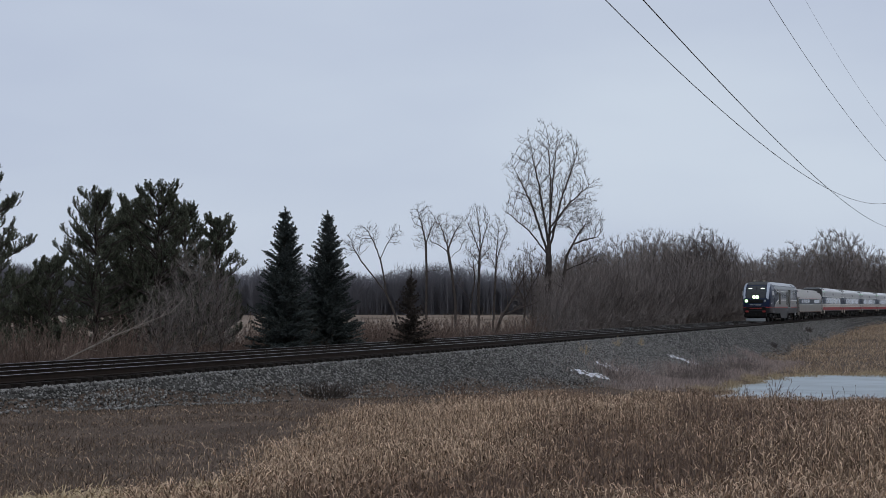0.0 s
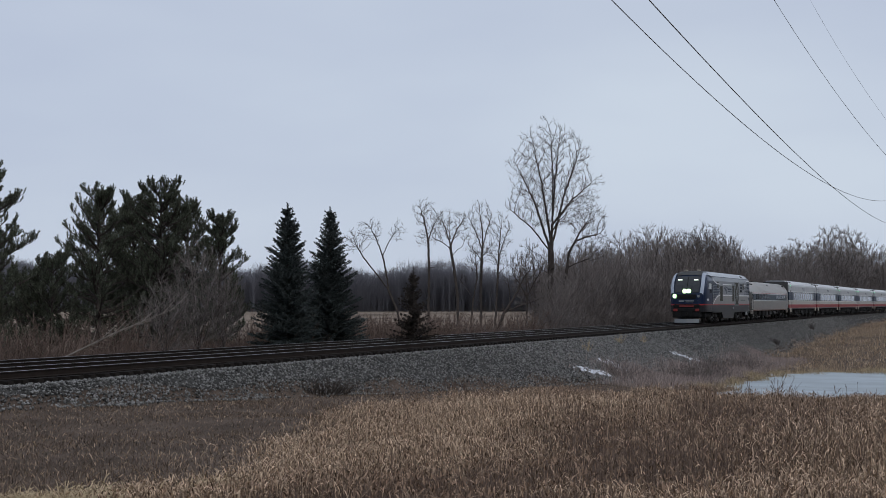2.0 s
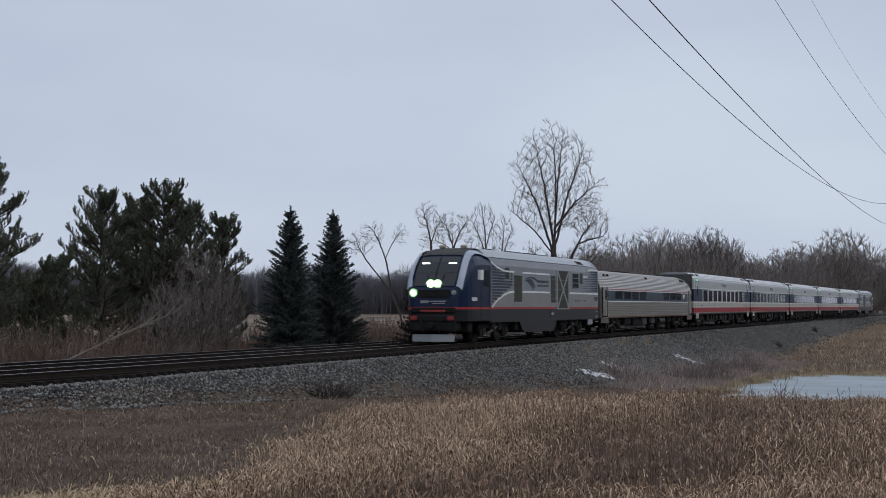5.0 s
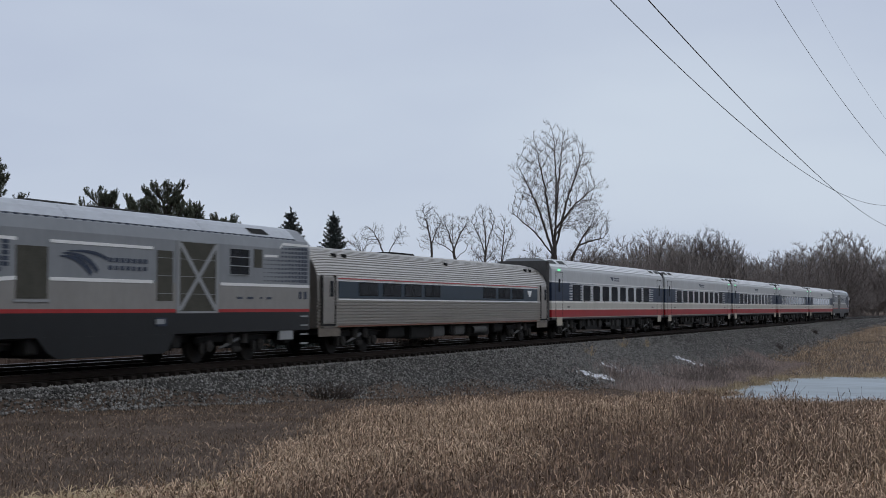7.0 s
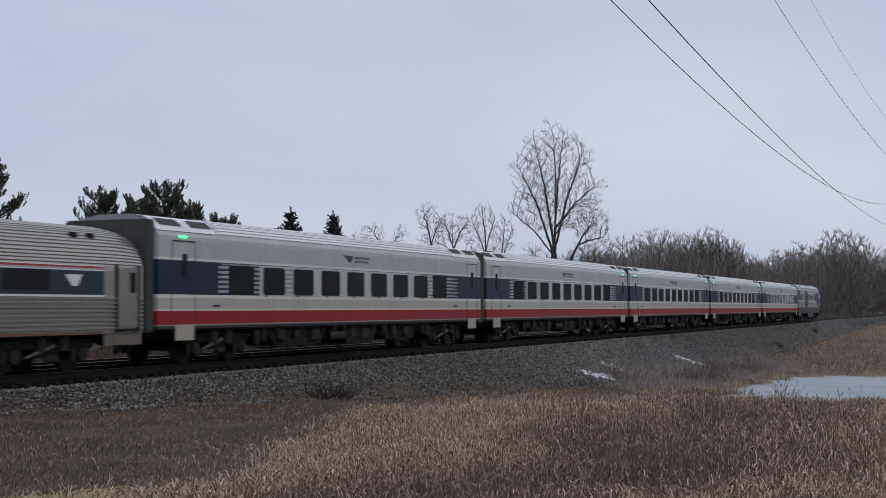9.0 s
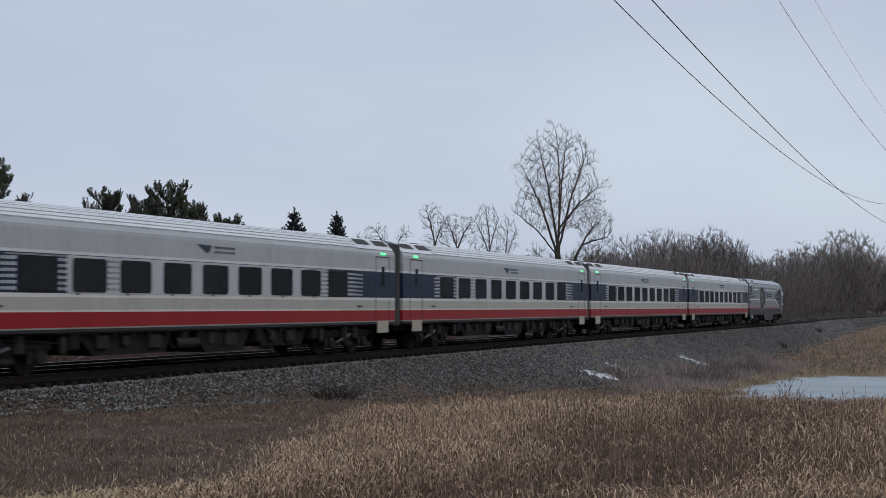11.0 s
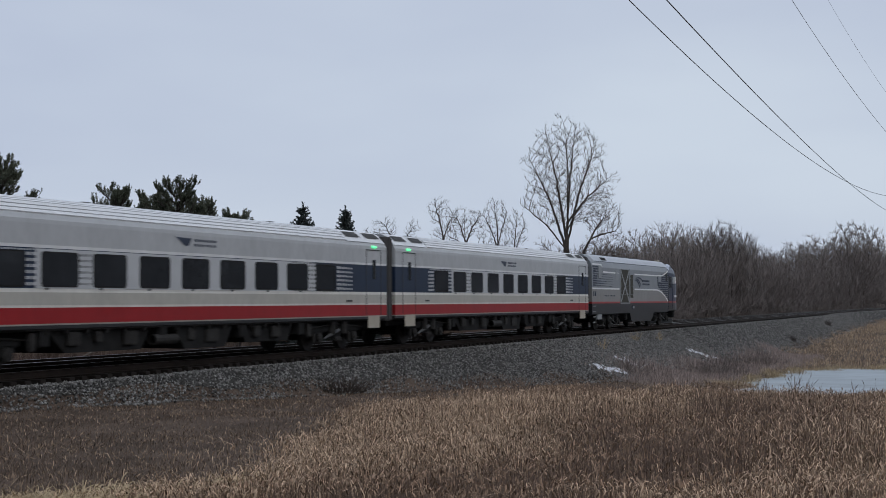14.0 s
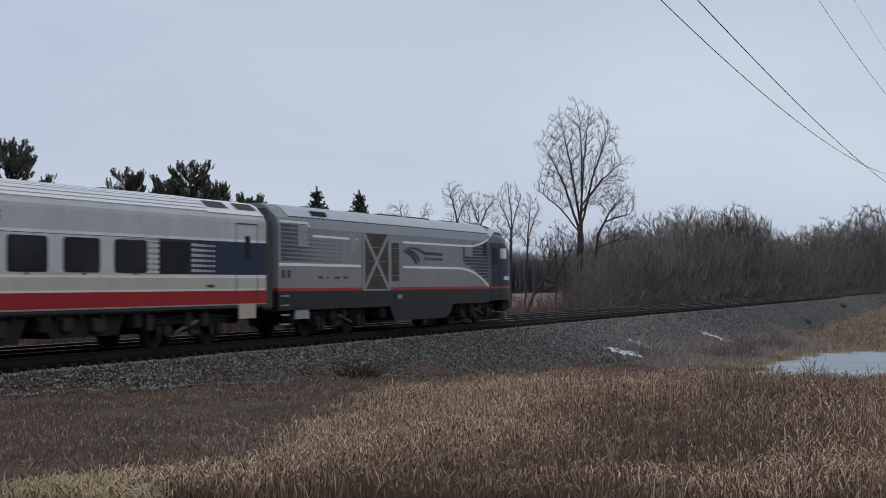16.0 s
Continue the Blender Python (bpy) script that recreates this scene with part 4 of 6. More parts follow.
def tube_coach(label):
    v = vehicle("passenger_coach", label, "coach")
    s = Soup()
    prof = tube_profile()
    rings = []
    for x, k in ((0.28, 0.90), (0.55, 0.95), (1.0, 0.985), (1.6, 1.0), (24.4, 1.0), (25.0, 0.985), (25.45, 0.95), (25.72, 0.90)):
        rings.append([(x, y * (0.6 + 0.4 * k), z if z < 2.6 else 2.6 + (z - 2.6) * (k if k < 1 else 1)) for y, z in section(0, prof)])
    s.loft(rings)
    part("body", s, M_STAIN, v, "ribbed stainless steel body with rounded sides")
    bl, wh, rd, wi, fr, dr, sill, skirt = Soup(), Soup(), Soup(), Soup(), Soup(), Soup(), Soup(), Soup()
    for side in (-1, 1):
        plate(bl, side, 1.75, 23.9, 1.99, 2.60, 1.53)
        plate(wh, side, 1.75, 23.9, 1.93, 1.985, 1.54)
        plate(wh, side, 1.75, 23.9, 2.605, 2.63, 1.527)
        plate(rd, side, 1.75, 23.9, 2.68, 2.72, 1.513)
        plate(wh, side, 1.75, 23.9, 2.725, 2.75, 1.507)
        for x in (3.4, 5.5, 7.5, 9.5, 16.2, 18.2, 20.1):
            plate(wi, side, x, x + 0.75, 2.13, 2.55, 1.545, 0.012)
            plate(wi, side, x + 0.8, x + 1.55, 2.13, 2.55, 1.545, 0.012)
            plate(fr, side, x - 0.04, x + 1.59, 2.095, 2.585, 1.545, 0.006)
        for x0 in (0.5, 24.45):
            plate(dr, side, x0 + 0.06, x0 + 0.94, 1.15, 2.72, 1.53, 0.012)
            plate(wi, side, x0 + 0.58, x0 + 0.84, 2.05, 2.6, 1.54)
            plate(fr, side, x0 - 0.04, x0 + 0.06, 1.1, 2.8, 1.53, 0.02)
            plate(fr, side, x0 + 0.94, x0 + 1.04, 1.1, 2.8, 1.53, 0.02)
            plate(fr, side, x0 - 0.04, x0 + 1.04, 1.02, 1.1, 1.53, 0.02)
        plate(sill, side, 1.75, 23.9, 0.97, 1.03, 1.505)
        for x0, x1 in ((0.35, 2.0), (24.0, 25.65)):
            plate(skirt, side, x0, x1, 0.66, 1.0, 1.47)
        wh.poly(*[(x, side * 1.545, z) for x, z in ((22.3, 2.5), (23.0, 2.5), (22.8, 2.2), (22.6, 2.2))])
    pieces("window_band", bl, M_BLUE, v, "dark blue window band")
    pieces("stripe", wh, M_WHITE, v)
    pieces("red_line", rd, M_REDLINE, v)
    pieces("sill", sill, M_RUSTLINE, v, "rust-stained side sill")
    pieces("window", wi, M_GLASS, v, "dark narrow windows")
    pieces("window_frame", fr, M_BLACK, v)
    pieces("door", dr, M_STAIN, v, "steel vestibule doors")
    pieces("end_skirt", skirt, M_SKIRT, v, "grimy skirt below the doors")
    s = Soup()
    for side in (-1, 1):
        for x in (1.9, 2.7, 12.4, 22.9, 23.6):
            s.bbox(x + 0.05, x + 0.33, *sorted((side * 1.05, side * 1.21)), 3.42, 3.6, 0.03)
    s.bbox(8.6, 11.0, -0.4, 0.4, 3.80, 3.92, 0.03)
    pieces("roof_vent", s, M_BLACK, v, "dark roof vents")
    s = Soup()
    for x0, x1, z in ((6.4, 8.0, 0.5), (8.6, 10.6, 0.42), (11.0, 12.2, 0.5), (12.8, 14.6, 0.55), (15.0, 17.6, 0.42), (18.2, 19.4, 0.55)):
        s.bbox(x0, x1, -1.3, 1.3, z, 0.96, 0.05)
    s.bbox(0.6, 25.3, -0.95, 0.95, 0.72, 0.96, 0.03)
    pieces("underframe_box", s, M_BLACK, v)
    s = Soup()
    for side in (-1, 1):
        s.bbox(10.8, 12.0, *sorted((side * 1.1, side * 1.36)), 0.46, 0.9, 0.04)
        s.bbox(13.2, 14.3, *sorted((side * 1.1, side * 1.36)), 0.5, 0.88, 0.04)
        s.tube([(15.2, side * 1.33, 0.68), (16.8, side * 1.33, 0.68)], [0.17, 0.17], 12)
    pieces("tank", s, M_GREY, v, "grey boxes and an air tank under the floor")
    for x0, x1 in ((-0.02, 0.35), (25.65, 26.0)):
        s = Soup()
        s.bbox(x0, x1, -1.1, 1.1, 0.95, 3.35, 0.05)
        part("gangway", s, M_RUBBER, v)
    for xc in (3.9, 22.1):
        bogie(v, xc, 2.6, 0.457, "tube%g" % xc, "black two-axle bogie")
    return v


lead = locomotive("silver and dark blue diesel locomotive with bright headlights", False)
tube = tube_coach("ribbed stainless steel coach with a blue window band")
coaches = []
first = coach("modern coach in grey, navy, cream and red", (1.6,))
coaches.append(first)
plain = coach("modern coach in grey, navy, cream and red", (24.5,))
coaches.append(plain)
both = coach("modern coach in grey, navy, cream and red", (1.6, 24.5))
coaches += [both, copy_thing(both, pose(0, 0, 0)), copy_thing(first, pose(0, 0, 0))]
for c in coaches:
    tagged(c, group="modern coaches of the train")
tail = locomotive("silver and dark blue diesel locomotive pushing at the rear", True)


# ---- trees and brush ----
def spot(bearing, r):
    """Ground point at a bearing (degrees to the right of +y) and distance from the viewpoint."""
    x, y = r * math.sin(radians(bearing)), r * math.cos(radians(bearing))
    return x, y, float(land(x, y))


def frusta(p0, p1, r0, r1, n):
    """Tapered n-sided tubes between arrays of points, as points and four-cornered faces."""
    d = p1 - p0
    d /= np.maximum(1e-6, np.linalg.norm(d, axis=1))[:, None]
    ref = np.where(np.abs(d[:, 2:]) > 0.8, np.array([[1.0, 0, 0]]), np.array([[0, 0, 1.0]]))
    u = np.cross(d, ref)
    u /= np.linalg.norm(u, axis=1)[:, None]
    w = np.cross(d, u)
    a = 2 * np.pi * np.arange(n) / n
    ring = np.cos(a)[None, :, None] * u[:, None] + np.sin(a)[None, :, None] * w[:, None]
    v = np.concatenate([p0[:, None] + ring * r0[:, None, None], p1[:, None] + ring * r1[:, None, None]], 1).reshape(-1, 3)
    k = np.arange(n)
    one = np.stack([k, (k + 1) % n, n + (k + 1) % n, n + k], 1)
    return v, (np.arange(len(p0)) * 2 * n)[:, None, None] + one[None]


def grow(rng, paths, crowns, count, step, kill, lift, limit=2600):
    """Branches that spread from the given paths until they have reached into every part of the crowns (each: centre, half sizes)."""
    pos, par = [], []
    for path, root in paths:
        last = -1
        for i, p in enumerate(path):
            p = np.array(p, float)
            if i == 0 and root:
                last = int(np.argmin(np.linalg.norm(np.array(pos) - p, axis=1)))
                continue
            if last < 0:
                pos.append(p)
                par.append(-1)
                last = len(pos) - 1
                continue
            q = pos[last]
            m = max(1, int(round(np.linalg.norm(p - q) / step)))
            for j in range(1, m + 1):
                pos.append(q + (p - q) * j / m + rng.normal(0, step * 0.07, 3) * (j < m))
                par.append(last)
                last = len(pos) - 1
    size = np.array([c[3] * c[4] * c[5] for c in crowns])
    pts = []
    for c, k in zip(crowns, (count * size / size.sum()).astype(int)):
        v = rng.normal(size=(k, 3))
        v /= np.linalg.norm(v, axis=1)[:, None]
        v *= rng.random((k, 1)) ** 0.37 * (1 + 0.12 * np.sin(5 * v[:, :1] + 3 * v[:, 2:]) * np.cos(4 * v[:, 1:2]))
        pts.append(np.array(c[:3]) + v * np.array(c[3:]))
    pts = np.concatenate(pts)
    near, dist = np.zeros(len(pts), int), np.full(len(pts), 1e9)

    def update(lo):
        fresh = np.array(pos[lo:])
        d = np.linalg.norm(pts[:, None] - fresh[None], axis=2)
        i = d.argmin(1)
        m = d[np.arange(len(pts)), i]
        hit = m < dist
        near[hit], dist[hit] = i[hit] + lo, m[hit]

    update(0)
    made = {}
    for _ in range(200):
        alive = dist > kill
        pts, near, dist = pts[alive], near[alive], dist[alive]
        if not len(pts) or len(pos) > limit:
            break
        lo, here = len(pos), np.array(pos)
        pull = (pts - here[near]) / dist[:, None]
        sums = np.zeros((lo, 3))
        np.add.at(sums, near, pull)
        for i in np.unique(near):
            made[i] = made.get(i, 0) + 1
            if made[i] > 3:
                dist[near == i] = 0.0
                continue
            back = here[i] - here[par[i]] if par[i] >= 0 else np.array([0, 0, step])
            d = sums[i] / max(1e-6, np.linalg.norm(sums[i])) + np.array([0, 0, lift]) + 0.45 * back / step + rng.normal(0, 0.1, 3)
            pos.append(here[i] + d / np.linalg.norm(d) * step)
            par.append(int(i))
        if len(pos) > lo:
            update(lo)
    return np.array(pos), np.array(par)


def bare_tree(label, at, bearing, trunk, limbs, crowns, seed, radius=0.14, count=700, step=0.26, kill=0.34, lift=0.25, twigs=3, fine=0.012, reach=0.42, group="", twig=None, name="bare_tree", category="tree",
              limit=2600):
    """A leafless tree: trunk points (across, up), limbs (start across, up, end across, up), crowns (across, up, half width, half height); across runs square to the bearing."""
    rng = np.random.default_rng(seed)
    paths = [([(x, 0, z) for x, z in trunk], False)]
    for x0, z0, x1, z1 in limbs:
        y = rng.uniform(-0.5, 0.5) * abs(z1 - z0) * 0.35
        mx, mz = x0 + (x1 - x0) * 0.45, z0 + (z1 - z0) * 0.55
        paths.append(([(x0, 0, z0), (mx, y * 0.5, mz), (x1, y, z1)], True))
    balls = [(x, 0, z, a, 0.85 * a, b) for x, z, a, b in crowns]
    pos, par = grow(rng, paths, balls, count, step, kill, lift, limit)
    n = len(pos)
    kids = np.bincount(par[par >= 0], minlength=n)
    flow = np.zeros(n)
    for i in range(n - 1, -1, -1):
        flow[i] = max(flow[i], 1.0)
        if par[i] >= 0:
            flow[par[i]] += flow[i]
    thick = fine * 0.75 * flow ** 0.5
    top = thick.max()
    thick = np.where(thick > fine, fine + (thick - fine) * (radius - fine) / max(1e-6, top - fine) * (thick / top) ** 0.12, thick)
    i = np.where(par >= 0)[0]
    wood = thick[i] > max(radius * 0.16, fine * 1.6)
    ob = tagged(new(name), label, category, group)
    w, t = i[wood], i[~wood]
    v, f = frusta(pos[par[w]], pos[w], thick[par[w]], thick[w], 6)
    a = new("trunk", fast("trunk", v, f.reshape(-1, 4), M_BARK))
    a.data.shade_smooth()
    v, f = frusta(pos[par[t]], pos[t], np.minimum(thick[par[t]], thick[t] * 1.6), thick[t], 3)
    # fine end twigs, flat and pointed
    ends = np.repeat(t[kids[t] <= 1], twigs)
    back = pos[ends] - pos[par[ends]]
    back /= np.linalg.norm(back, axis=1)[:, None]
    d = back * 0.8 + rng.normal(0, 0.36, (len(ends), 3)) + np.array([0, 0, 0.15 + lift])
    d *= (reach * rng.uniform(0.4, 1.1, len(ends)) / np.linalg.norm(d, axis=1))[:, None]
    p = pos[par[ends]] + (pos[ends] - pos[par[ends]]) * rng.random((len(ends), 1))
    side = np.cross(d, rng.normal(size=(len(ends), 3)))
    side *= (fine * 0.75 / np.linalg.norm(side, axis=1))[:, None]
    tv = np.stack([p - side, p + side, p + d + side * 0.35, p + d - side * 0.35], 1).reshape(-1, 3)
    tf = len(v) + np.arange(len(ends))[:, None] * 4 + np.arange(4)[None]
    b = new("crown", fast("crown", np.concatenate([v, tv]), np.concatenate([f.reshape(-1, 4), tf]), twig or M_TWIG))
    tagged(b, "fine leafless twigs")
    for o in (a, b):
        o.parent = ob
    ob.matrix_basis = pose(*at, 0, 0, -bearing)
    return ob


def bush(name, label, at, height, width, seed, stems=60, twig=None, category="shrub", group="", fork=5, fine=0.006):
    """Many thin stems fanning from the ground, with fine twigs."""
    rng = random.Random(seed)
    s, tw = Soup(), Soup()
    for _ in range(stems):
        a, r = rng.uniform(0, 6.283), width * 0.42 * math.sqrt(rng.random())
        p = Vector((r * math.cos(a), r * math.sin(a), -0.05))
        out = rng.uniform(0.0, 0.75) * width / height * r / (width * 0.42)
        d = Vector((math.cos(a) * out, math.sin(a) * out, 1)).normalized()
        n, hgt = 4, height * rng.uniform(0.45, 1.0)
        path, radii, q = [p.copy()], [0.008 + 0.004 * height], p.copy()
        for i in range(n):
            d = (d + Vector((rng.gauss(0, 0.2), rng.gauss(0, 0.2), 0.03))).normalized()
            q = q + d * hgt / n
            path.append(q.copy())
            radii.append(radii[0] * (1 - 0.75 * (i + 1) / n))
        s.tube(path, radii, 3)
        for _ in range(fork):
            i = rng.randint(0, n - 1)
            b = path[i].lerp(path[i + 1], rng.random())
            e = (d + Vector((rng.gauss(0, 0.45), rng.gauss(0, 0.45), rng.uniform(0.0, 0.4)))).normalized()
            l = hgt * rng.uniform(0.1, 0.3) * (1.1 - 0.15 * i)
            c = b + e * l
            m = b.lerp(c, 0.5) + Vector((rng.gauss(0, 0.06), rng.gauss(0, 0.06), 0.03)) * l
            tw.tube([b, m, c], [max(fine, radii[i] * 0.55), max(fine, radii[i] * 0.4), fine * 0.6], 3)
            for _ in range(4):
                f = (e + Vector((rng.gauss(0, 0.5), rng.gauss(0, 0.5), rng.gauss(0.2, 0.3)))).normalized()
                g = b.lerp(c, rng.uniform(0.2, 0.98))
                tip, w = g + f * l * rng.uniform(0.25, 0.55), f.orthogonal() * fine
                tw.poly(g - w, g + w, tip + w * 0.5, tip - w * 0.5)
    ob = tagged(new(name), label, category, group)
    tagged(part("stem_clump", s, twig or M_BRUSH, ob, normals=False), kind="stuff")
    tagged(part("twig_crown", tw, twig or M_BRUSH, ob, normals=False), kind="stuff")
    ob.location = at
    return ob


def tuft(s, rng, p, d, size, n, thin=0.09):
    """A spray of flat needles about the direction d."""
    for _ in range(n):
        e = (d + Vector((rng.gauss(0, 0.48), rng.gauss(0, 0.48), rng.gauss(0, 0.4)))).normalized()
        w = e.orthogonal().normalized()
        w.rotate(Matrix.Rotation(rng.uniform(0, 6.283), 3, e))
        l = size * rng.uniform(0.6, 1.1)
        s.poly(p - w * size * thin, p + e * l * 0.55 - w * size * thin * 1.2, p + e * l, p + e * l * 0.5 + w * size * thin * 1.2)


def pine(label, at, height, width, seed, bottom=0.12, whorls=15, lean=0.0, gaps=0.2, cone=0.0):
    rng = random.Random(seed)
    ob = tagged(new("pine_tree"), label, "tree", "pines by the railway")
    wood, needles = Soup(), Soup()
    top = Vector((lean * height, 0, height))
    wood.tube([Vector((0, 0, -0.1)), Vector((lean * height * 0.4, 0, height * 0.5)), top], [0.02 * height, 0.013 * height, 0.02], 7)
    for k in range(whorls):
        t = bottom + (1 - bottom) * (k + rng.uniform(-0.3, 0.3)) / whorls
        t = min(0.985, max(bottom, t))
        reach = width * ((1 - cone) * math.sqrt(max(0.03, 1 - ((t - 0.38) / 0.66) ** 2)) + cone * (0.08 + 1.05 * max(0.0, 1 - t) ** 0.75))
        for b in range(rng.randint(5, 7)):
            if rng.random() < gaps * 0.5:
                continue
            a = rng.uniform(0, 6.283)
            l = reach * rng.uniform(0.55, 1.15)
            rise = 0.1 + 0.5 * t + rng.gauss(0, 0.15)
            p = Vector((lean * height * t, 0, height * t))
            d = Vector((math.cos(a), math.sin(a), rise)).normalized()
            path, q, e = [p.copy()], p.copy(), d.copy()
            for i in range(4):
                e = (e + Vector((rng.gauss(0, 0.12), rng.gauss(0, 0.12), 0.09))).normalized()
                q = q + e * l / 4
                path.append(q.copy())
            wood.tube(path, [0.006 * height, 0.005 * height, 0.004 * height, 0.003 * height, 0.008], 4)
            for i in range(2, 5):
                for _ in range(2 + i):
                    p2 = path[i - 1].lerp(path[i], rng.random())
                    f = (e + Vector((rng.gauss(0, 0.7), rng.gauss(0, 0.7), rng.uniform(-0.1, 0.5)))).normalized()
                    g = p2 + f * rng.uniform(0.1, 0.34) * (0.5 + 0.14 * l)
                    wood.tube([p2, g], [0.012, 0.008], 3)
                    up = (f * 0.6 + Vector((0, 0, 0.8))).normalized()
                    for q in range(4):
                        tuft(needles, rng, g + up * q * 0.065, up, 0.13, 9, 0.075)
            for q in range(5):
                tuft(needles, rng, path[-1] + Vector((0, 0, 0.07 * q)), Vector((0, 0, 1)), 0.13, 9, 0.075)
    for q in range(9):
        tuft(needles, rng, top + Vector((0, 0, 0.1 * (q - 7))), Vector((0, 0, 1)), 0.18, 8, 0.11)
    part("trunk", wood, M_BARK, ob, normals=False)
    part("crown", needles, M_PINE, ob, "dark green needle clumps", normals=False)
    ob.location = at
    return ob


def spruce(label, at, height, width, seed, mat_needles=None, density=1.0, group="spruces by the railway", name="spruce_tree"):
    rng = random.Random(seed)
    ob = tagged(new(name), label, "tree", group)
    wood, needles = Soup(), Soup()
    wood.tube([Vector((0, 0, -0.1)), Vector((0, 0, height * 0.5)), Vector((0, 0, height))], [0.016 * height, 0.01 * height, 0.01], 6)
    rows = int(34 * density)
    for k in range(rows):
        t = 0.03 + 0.95 * (k / rows)
        reach = width * (1 - t) ** 0.8 * rng.uniform(0.82, 1.12) + 0.07
        for b in range(max(5, int((13 - 6 * t) * density))):
            a = rng.uniform(0, 6.283)
            l = reach * rng.uniform(0.62, 1.1)
            p = Vector((0, 0, height * t + rng.uniform(-0.06, 0.06)))
            q = p
            sag = -0.30 + 0.75 * t
            pts = [p]
            for i in range(1, 5):
                u = i / 4
                pts.append(p + Vector((math.cos(a) * l * u, math.sin(a) * l * u, l * (sag * u + 0.28 * u * u))))
            wood.tube(pts, [0.02, 0.016, 0.012, 0.008, 0.004], 3)
            n = max(3, int(l * 9 * density))
            for i in range(n):
                u = (i + 0.6) / n
                j = min(3, int(u * 4))
                c = pts[j].lerp(pts[j + 1], u * 4 - j)
                along = (pts[j + 1] - pts[j]).normalized()
                for sgn in (-1, 1):
                    across = along.cross(Vector((0, 0, 1))) * sgn
                    tuft(needles, rng, c, (along + across * 0.7 + Vector((0, 0, -0.15))).normalized(), 0.13 + 0.12 * (1 - u) * min(1, l), 6, 0.11)
    for q in range(8):
        tuft(needles, rng, Vector((0, 0, height * 0.95 + 0.06 * q)), Vector((0, 0, 1)), 0.14, 6, 0.12)
    part("trunk", wood, M_BARK, ob, normals=False)
    part("crown", needles, mat_needles or M_SPRUCE, ob, normals=False)
    ob.location = at
    return ob


pine("tall dark green pine with a ragged crown beside the railway", spot(48.6, 58), 8.3, 2.2, 11, 0.06, 21)
pine("tall dark green pine with a pointed ragged crown", spot(53.25, 62), 7.5, 3.1, 12, 0.08, 20, cone=0.75)
pine("dark green pine with a narrow pointed top", spot(54.65, 65), 7.55, 2.6, 15, 0.06, 21, gaps=0.1, cone=0.7)
pine("broad dense dark green pine", spot(55.75, 63), 7.85, 2.5, 13, 0.06, 23, gaps=0.0, cone=0.3)
pine("dark green pine filling the gap between its neighbours", spot(56.85, 66), 7.3, 2.3, 17, 0.06, 20, gaps=0.0, cone=0.35)
pine("dense dark green pine at the back of the group", spot(54.1, 68), 7.0, 2.6, 19, 0.05, 17, gaps=0.0)
pine("smaller pine with sparse outer branches", spot(58.2, 63), 6.6, 1.55, 14, 0.12, 16, cone=0.2)
pine("low dull green young pine", spot(51.4, 60), 4.4, 1.8, 16, 0.05, 13, gaps=0.3)
pine("low dull green young pine", spot(50.3, 63), 3.7, 1.9, 18, 0.05, 12, gaps=0.3)
spruce("slender dark blue-green spruce", spot(61.03, 62.4), 7.0, 1.9, 21, density=1.3)
spruce("slender dark blue-green spruce", spot(62.84, 66), 7.05, 1.85, 22, density=1.3)
spruce("small half-dead brown conifer with bare lower twigs", spot(66.4, 62), 3.4, 1.2, 23, M_DEADFIR, 0.7, "", "dead_conifer")

ROW = "slender bare trees along the field"
bare_tree("tall bare tree with an oval crown of rising limbs", spot(72.24, 112), 72.24, [(0, -0.1), (0.02, 3.0), (0.05, 5.9), (0.08, 7.4), (0.2, 10.0), (0.25, 13.0), (0.1, 16.5)],
          [(0.05, 7.0, -3.0, 14.8), (0.05, 7.6, -1.5, 16.4), (0.08, 8.0, 0.8, 16.6), (0.08, 7.2, 2.4, 15.2), (0.15, 9.2, 3.7, 13.0), (0.05, 7.0, -3.4, 10.6), (0.05, 6.0, -1.9, 7.3), (0.08, 8.4, 1.6, 11.0)],
          [(0.1, 14.0, 3.5, 4.0), (0.3, 11.2, 3.9, 2.6), (-2.7, 10.6, 1.1, 1.0), (3.3, 12.3, 1.3, 1.5), (-1.6, 7.6, 1.0, 0.7)], 31, 0.3, 2600, 0.26, 0.36, 0.75, 3, 0.0105, 0.42, limit=7000)
bare_tree("bare tree with crooked dark limbs", spot(73.0, 110), 73.0, [(-0.3, -0.1), (-0.3, 4.2), (0.1, 6.9), (0.6, 7.8)], [(-0.3, 4.2, -2.4, 5.6), (0.3, 7.2, 1.6, 9.4), (0.6, 7.8, 2.6, 8.4), (-0.1, 5.6, 1.6, 6.3)],
          [(1.7, 9.2, 1.7, 1.7), (-1.9, 5.7, 0.9, 0.6), (1.9, 6.7, 1.3, 0.8)], 38, 0.15, 900, 0.25, 0.32, 0.35, 4, 0.012, 0.5)
bare_tree("bare tree leaning out with two forked stems", spot(65.9, 100), 65.9, [(0, -0.1), (-0.3, 2.1), (-1.0, 3.8), (-2.0, 5.1), (-2.8, 6.1), (-3.4, 7.1)],
          [(-1.0, 3.8, -1.43, 6.3), (-1.43, 6.3, -2.4, 8.5), (-1.43, 6.3, -0.35, 8.3), (-1.1, 4.9, -0.2, 5.5)], [(-3.4, 7.4, 1.15, 0.9), (-2.3, 8.2, 1.05, 0.9), (-0.4, 8.1, 0.75, 0.9), (-0.2, 5.6, 0.5, 0.3)], 32, 0.095, 700, 0.19,
          0.27, 0.3, 4, 0.0095, 0.38, group=ROW)
